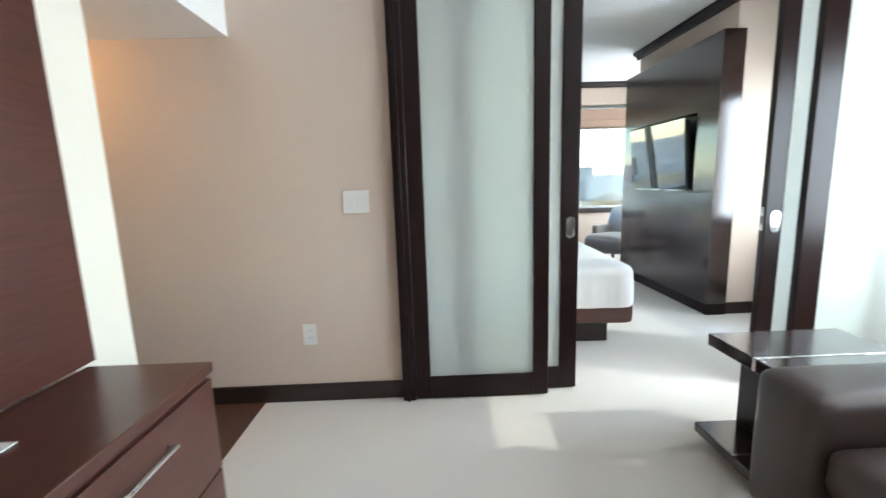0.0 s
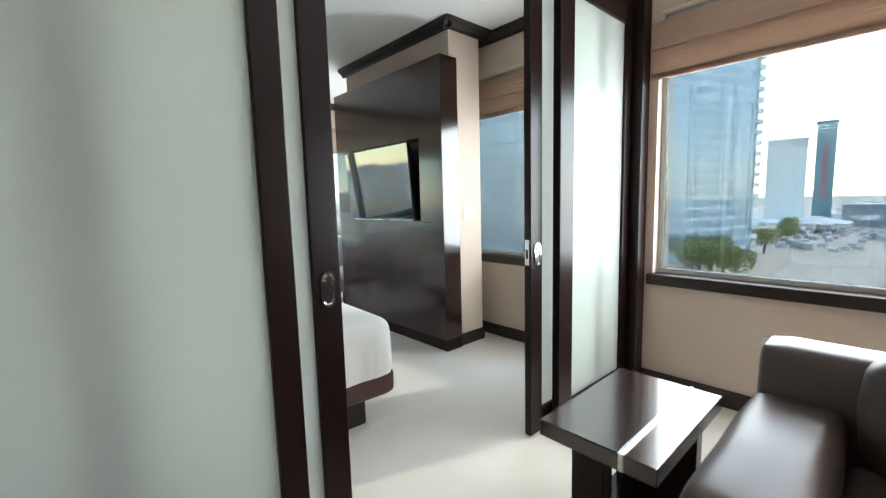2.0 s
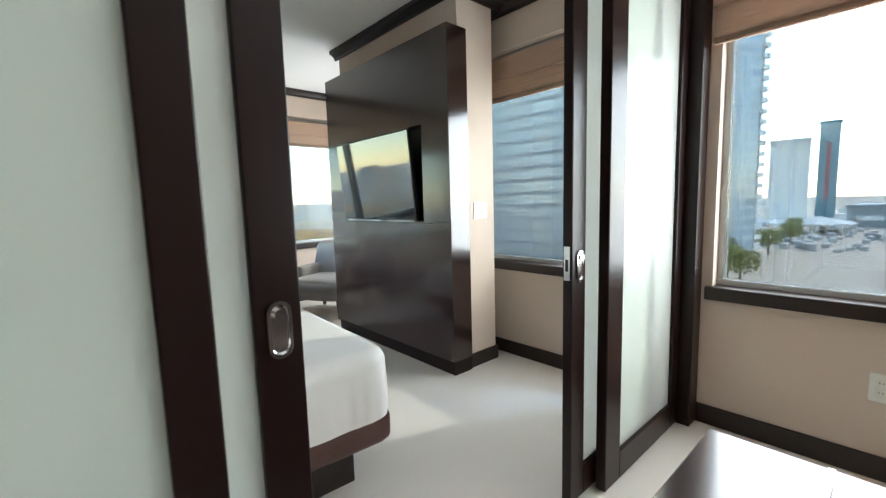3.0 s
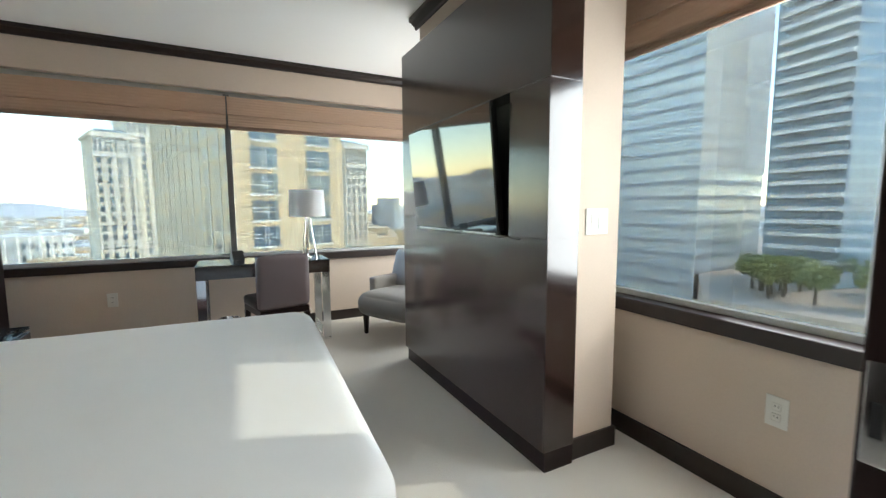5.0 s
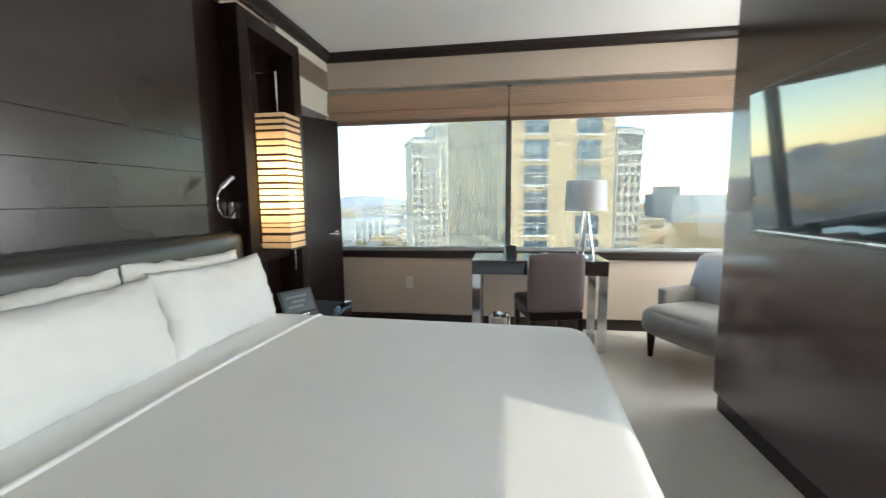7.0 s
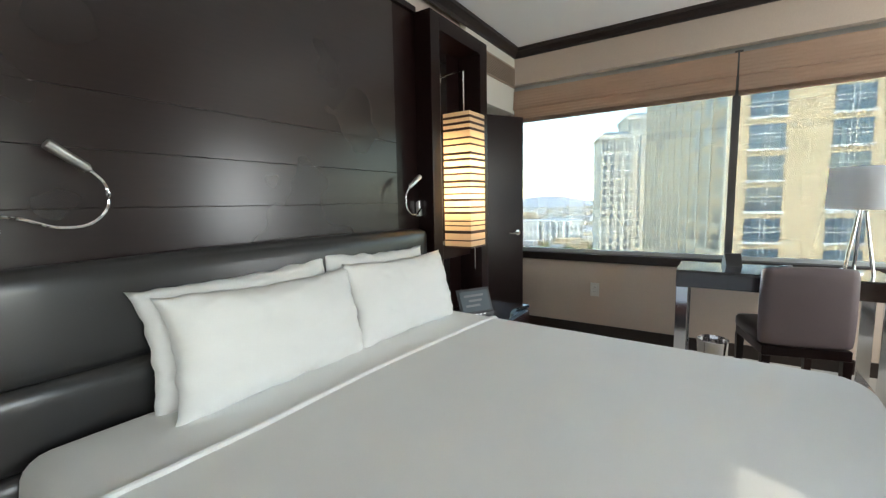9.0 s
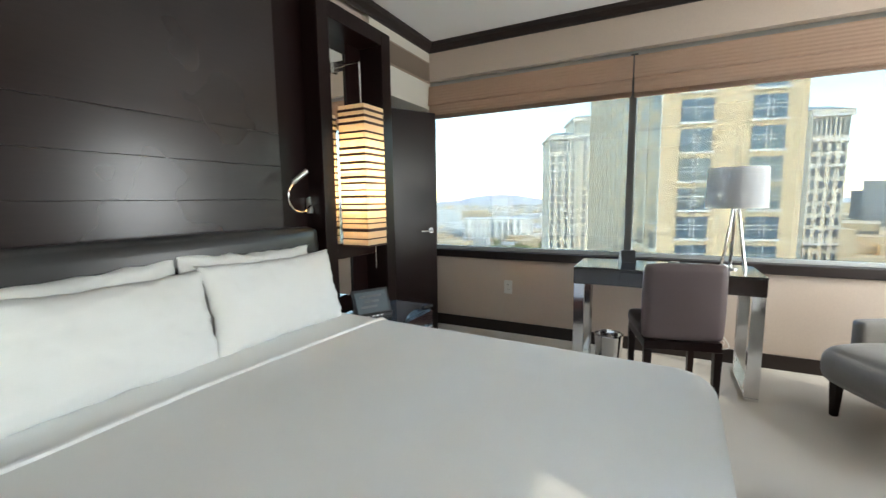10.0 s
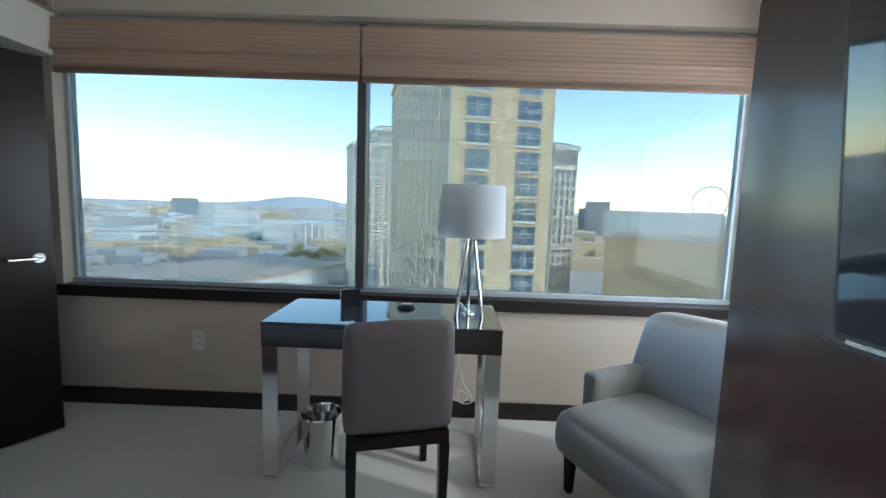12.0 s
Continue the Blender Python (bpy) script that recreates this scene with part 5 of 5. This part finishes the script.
def tree(c, h, r, label):
    """A trunk with limbs and a broken crown of many small leaf clumps."""
    t = thing("tree", pose(c.x, c.y, c.z), label, "tree", "trees beside the towers")
    bm = tube(bmesh.new(), [(0, 0, 0), (0.1, 0, h * 0.3), (0, 0.1, h * 0.6)], 0.3, 7, radii=[0.35, 0.25, 0.12])
    for k in range(5):
        a = 2 * math.pi * k / 5
        tube(bm, [(0, 0, h * (0.35 + 0.05 * k)), (r * 0.5 * math.cos(a), r * 0.5 * math.sin(a), h * 0.7)], 0.1, 5)
    part("trunk", bm, BARK, t)
    co, fc = [], []
    for _ in range(420):
        u = Vector((rnd.gauss(0, 1), rnd.gauss(0, 1), rnd.gauss(0, 1))).normalized() * rnd.random() ** 0.4
        p = Vector((u.x * r, u.y * r, h * 0.68 + u.z * h * 0.32))
        s = rnd.uniform(0.25, 0.6)
        e1 = Vector((rnd.uniform(-1, 1), rnd.uniform(-1, 1), rnd.uniform(-1, 1))).normalized() * s
        e2 = e1.orthogonal().normalized() * s * 0.7
        n = len(co)
        co += [p - e1, p + e2, p + e1, p - e2]
        fc.append((n, n + 1, n + 2, n + 3))
    me = bpy.data.meshes.new("crown")
    me.from_pydata(co, [], fc)
    me.materials.append(LEAF)
    cr = new("crown", me)
    cr.parent = t
    return t


first = tree(bearing(-20, 290, GZ), 8.0, 3.6, "bushy olive-green tree among the city towers")
for k in range(16):
    c = bearing(-22 + 0.75 * k + rnd.uniform(-0.3, 0.3), 290 + rnd.uniform(-30, 60), GZ)
    copy_thing(first, pose(c.x, c.y, c.z, 0, 0, rnd.uniform(0, 360)))

# ---- towers beside the side windows ----
PODZ = -17.0
pod = tagged(linked("podium", prism(bmesh.new(), [bearing(60, 95), bearing(110, 95), bearing(112, 330), bearing(58, 330)], GZ, PODZ), ROOFW), "pale podium roof at the foot of the towers", "podium", kind="structure")

# tower of stacked balconies with a blue glass flank
bt, ba, bb_, bback = block("apartment_tower", 66.2, 130, 71.3, 124, 24, GZ, 62.0, DARKB, "tall residential tower with stacked white balconies")
dv = (bb_ - ba).normalized()
bn = bback.normalized()
for f in range(33):
    z = GZ + 3.0 * f + 2
    bm = bmesh.new()
    prism(bm, [ba - dv * 1.5 - bn * 1.5, bb_ - bn * 1.5, bb_, ba + bn * 6 - dv * 0.0, ba + bn * 6 - dv * 1.5], z, z + 1.0)
    part("balcony", bm, WHITEB, bt)
gt = thing("glass_tower", pose(0, 0, 0), "blue glass tower flank beside the balconies", "building")
ga, gb = bearing(71.3, 124.5), bearing(79.4, 150)
gdv = (gb - ga).normalized()
gbn = Vector((-gdv.y, gdv.x, 0))
part("curtain_wall", prism(bmesh.new(), [ga, gb, gb + gbn * 20, ga + gbn * 20], GZ, 62.0), BLUEGL, gt)
bm, bw = bmesh.new(), bmesh.new()
for f in range(33):
    z = GZ + 3.0 * f + 2
    prism(bm, [ga - gbn * 0.12, gb - gbn * 0.12, gb, ga], z, z + 1.0)
    for c in (0.25, 0.3, 0.5, 0.55, 0.72):
        p = ga + (gb - ga) * c
        prism(bw, [p - gbn * 0.1, p + gdv * 1.1 - gbn * 0.1, p + gdv * 1.1, p], z + 1.0, z + 1.8)
part("spandrels", bm, surface("pale_spandrel", (0.70, 0.73, 0.74), 0.6, grain=0.5, patch=0.05, vary=0.08, bump=0.0), gt)
part("open_vents", bw, DARKB, gt)
for f in range(33):
    z = GZ + 3.0 * f + 2
    bm = prism(bmesh.new(), [gb - gbn * 0.6, gb + gdv * 2.6 - gbn * 0.6, gb + gdv * 2.6 + gbn * 5, gb + gbn * 5], z, z + 1.3)
    part("balcony", bm, WHITEB, gt)
part("balcony_core", prism(bmesh.new(), [gb + gbn * 0.4, gb + gdv * 1.8 + gbn * 0.4, gb + gdv * 1.8 + gbn * 5, gb + gbn * 5], GZ, 61.0), DARKB, gt)

# pale mirror-glass tower
mt = thing("glass_tower", pose(0, 0, 0), "pale mirror-glass tower with thin floor lines", "building")
ma, mb, mc = bearing(46.0, 150), bearing(58.7, 128), bearing(64.6, 158)
part("curtain_wall", prism(bmesh.new(), [ma, mb, mc, mc + (ma - mb)], GZ, 62.0), PALEGL, mt)
bm = bmesh.new()
for f in range(25):
    z = GZ + 4.0 * f + 1
    for p, q in ((ma, mb), (mb, mc)):
        dd = (q - p).normalized()
        nn = Vector((dd.y, -dd.x, 0)) * 0.12
        prism(bm, [p + nn, q + nn, q, p], z, z + 1.1)
part("floor_bands", bm, DARKB, mt)
bm = bmesh.new()
dd = (mc - mb).normalized()
nn = Vector((dd.y, -dd.x, 0))
prism(bm, [mb + nn * 0.4, mc + nn * 0.4, mc + nn * 0.15, mb + nn * 0.15], 10.5, 62.0)
part("white_flank", bm, WHITEB, mt, "white panelled flank")
bm = bmesh.new()
for f in range(13):
    z = 12.0 + 4.0 * f
    prism(bm, [mb + nn * 0.5, mc + nn * 0.5, mc + nn * 0.42, mb + nn * 0.42], z, z + 0.35)
part("flank_bands", bm, GREYB, mt)
bm = bmesh.new()
for c in range(14):
    p = ma + (mb - ma) * (c / 13)
    dd = (mb - ma).normalized()
    nn = Vector((dd.y, -dd.x, 0)) * 0.16
    prism(bm, [p + nn, p + dd * 0.25 + nn, p + dd * 0.25, p], GZ, 62)
part("vertical_fins", bm, WHITEB, mt)

wh, a, b, back = block("casino_hotel", 80.1, 450, 83.4, 450, 40, GZ, 44.0, WHITEB, "white slab hotel with dark vertical window strips")
facade(wh, a, b, -10, 40, 12, 7, (0.22, 0.8), GREYB)
facade(wh, a, b, 40.5, 43.8, 1, 4, (0.85, 0.8), GREYB)
sg, a, b, back = block("sign_tower", 84.1, 350, 85.6, 350, 6, GZ, 43.0, surface("teal_banner", (0.20, 0.32, 0.36), 0.4, grain=0.3, patch=0.05, vary=0.3, bump=0.0), "tall teal and red sign tower")
facade(sg, a, b, -8, 36, 1, 1, (0.22, 0.8), surface("red_banner", (0.40, 0.14, 0.14), 0.5, grain=0.3, vary=0.2, bump=0.0))
facade(sg, a, b, 36.5, 42.5, 3, 1, (0.9, 0.45), WHITEB)
bl, a, b, back = block("billboard_hall", 86.5, 300, 93.0, 300, 40, GZ, -7.0, DARKB, "dark mall front with pale billboards")
facade(bl, a, b, -16, -9, 1, 2, (0.6, 0.35), WHITEB)
facade(bl, a, b, -22, -17, 1, 3, (0.5, 0.5), surface("red_billboard", (0.36, 0.08, 0.07), 0.5, grain=0.3, vary=0.3, bump=0.0))
pv = thing("pavilion", pose(*bearing(84.6, 250, PODZ)), "white fan-shaped pavilion with slender columns", "pavilion")
bm = bmesh.new()
apex = bm.verts.new((0, 0, 7.5))
rim = [bm.verts.new((13 * math.cos(radians(20 * k)), 13 * math.sin(radians(20 * k)), 4.2 + 0.6 * (k % 2))) for k in range(18)]
for k in range(18):
    bm.faces.new((rim[k], rim[(k + 1) % 18], apex))
part("roof", bm, WHITEB, pv)
for k in range(18):
    a = radians(20 * k)
    part("column", tube(bmesh.new(), [(12 * math.cos(a), 12 * math.sin(a), 0), (12 * math.cos(a), 12 * math.sin(a), 4.4)], 0.35, 6), WHITEB, pv)
for k in range(44):
    near = k < 20
    c = bearing(rnd.uniform(64, 80) if near else rnd.uniform(66, 84), rnd.uniform(97, 128) if near else rnd.uniform(150, 240), PODZ)
    copy_thing(first, pose(c.x, c.y, c.z, 0, 0, rnd.uniform(0, 360)))
bm = bmesh.new()
for _ in range(260):
    c = bearing(rnd.uniform(70, 98), rnd.uniform(170, 300))
    w = rnd.uniform(1.5, 4)
    boxed(bm, c.x - w, c.x + w, c.y - 1, c.y + 1, PODZ, PODZ + rnd.uniform(0.8, 2.2))
tagged(linked("terrace_furniture", bm, GREYB), "rows of small terrace parasols and cars on the podium", "parked cars", kind="stuff")
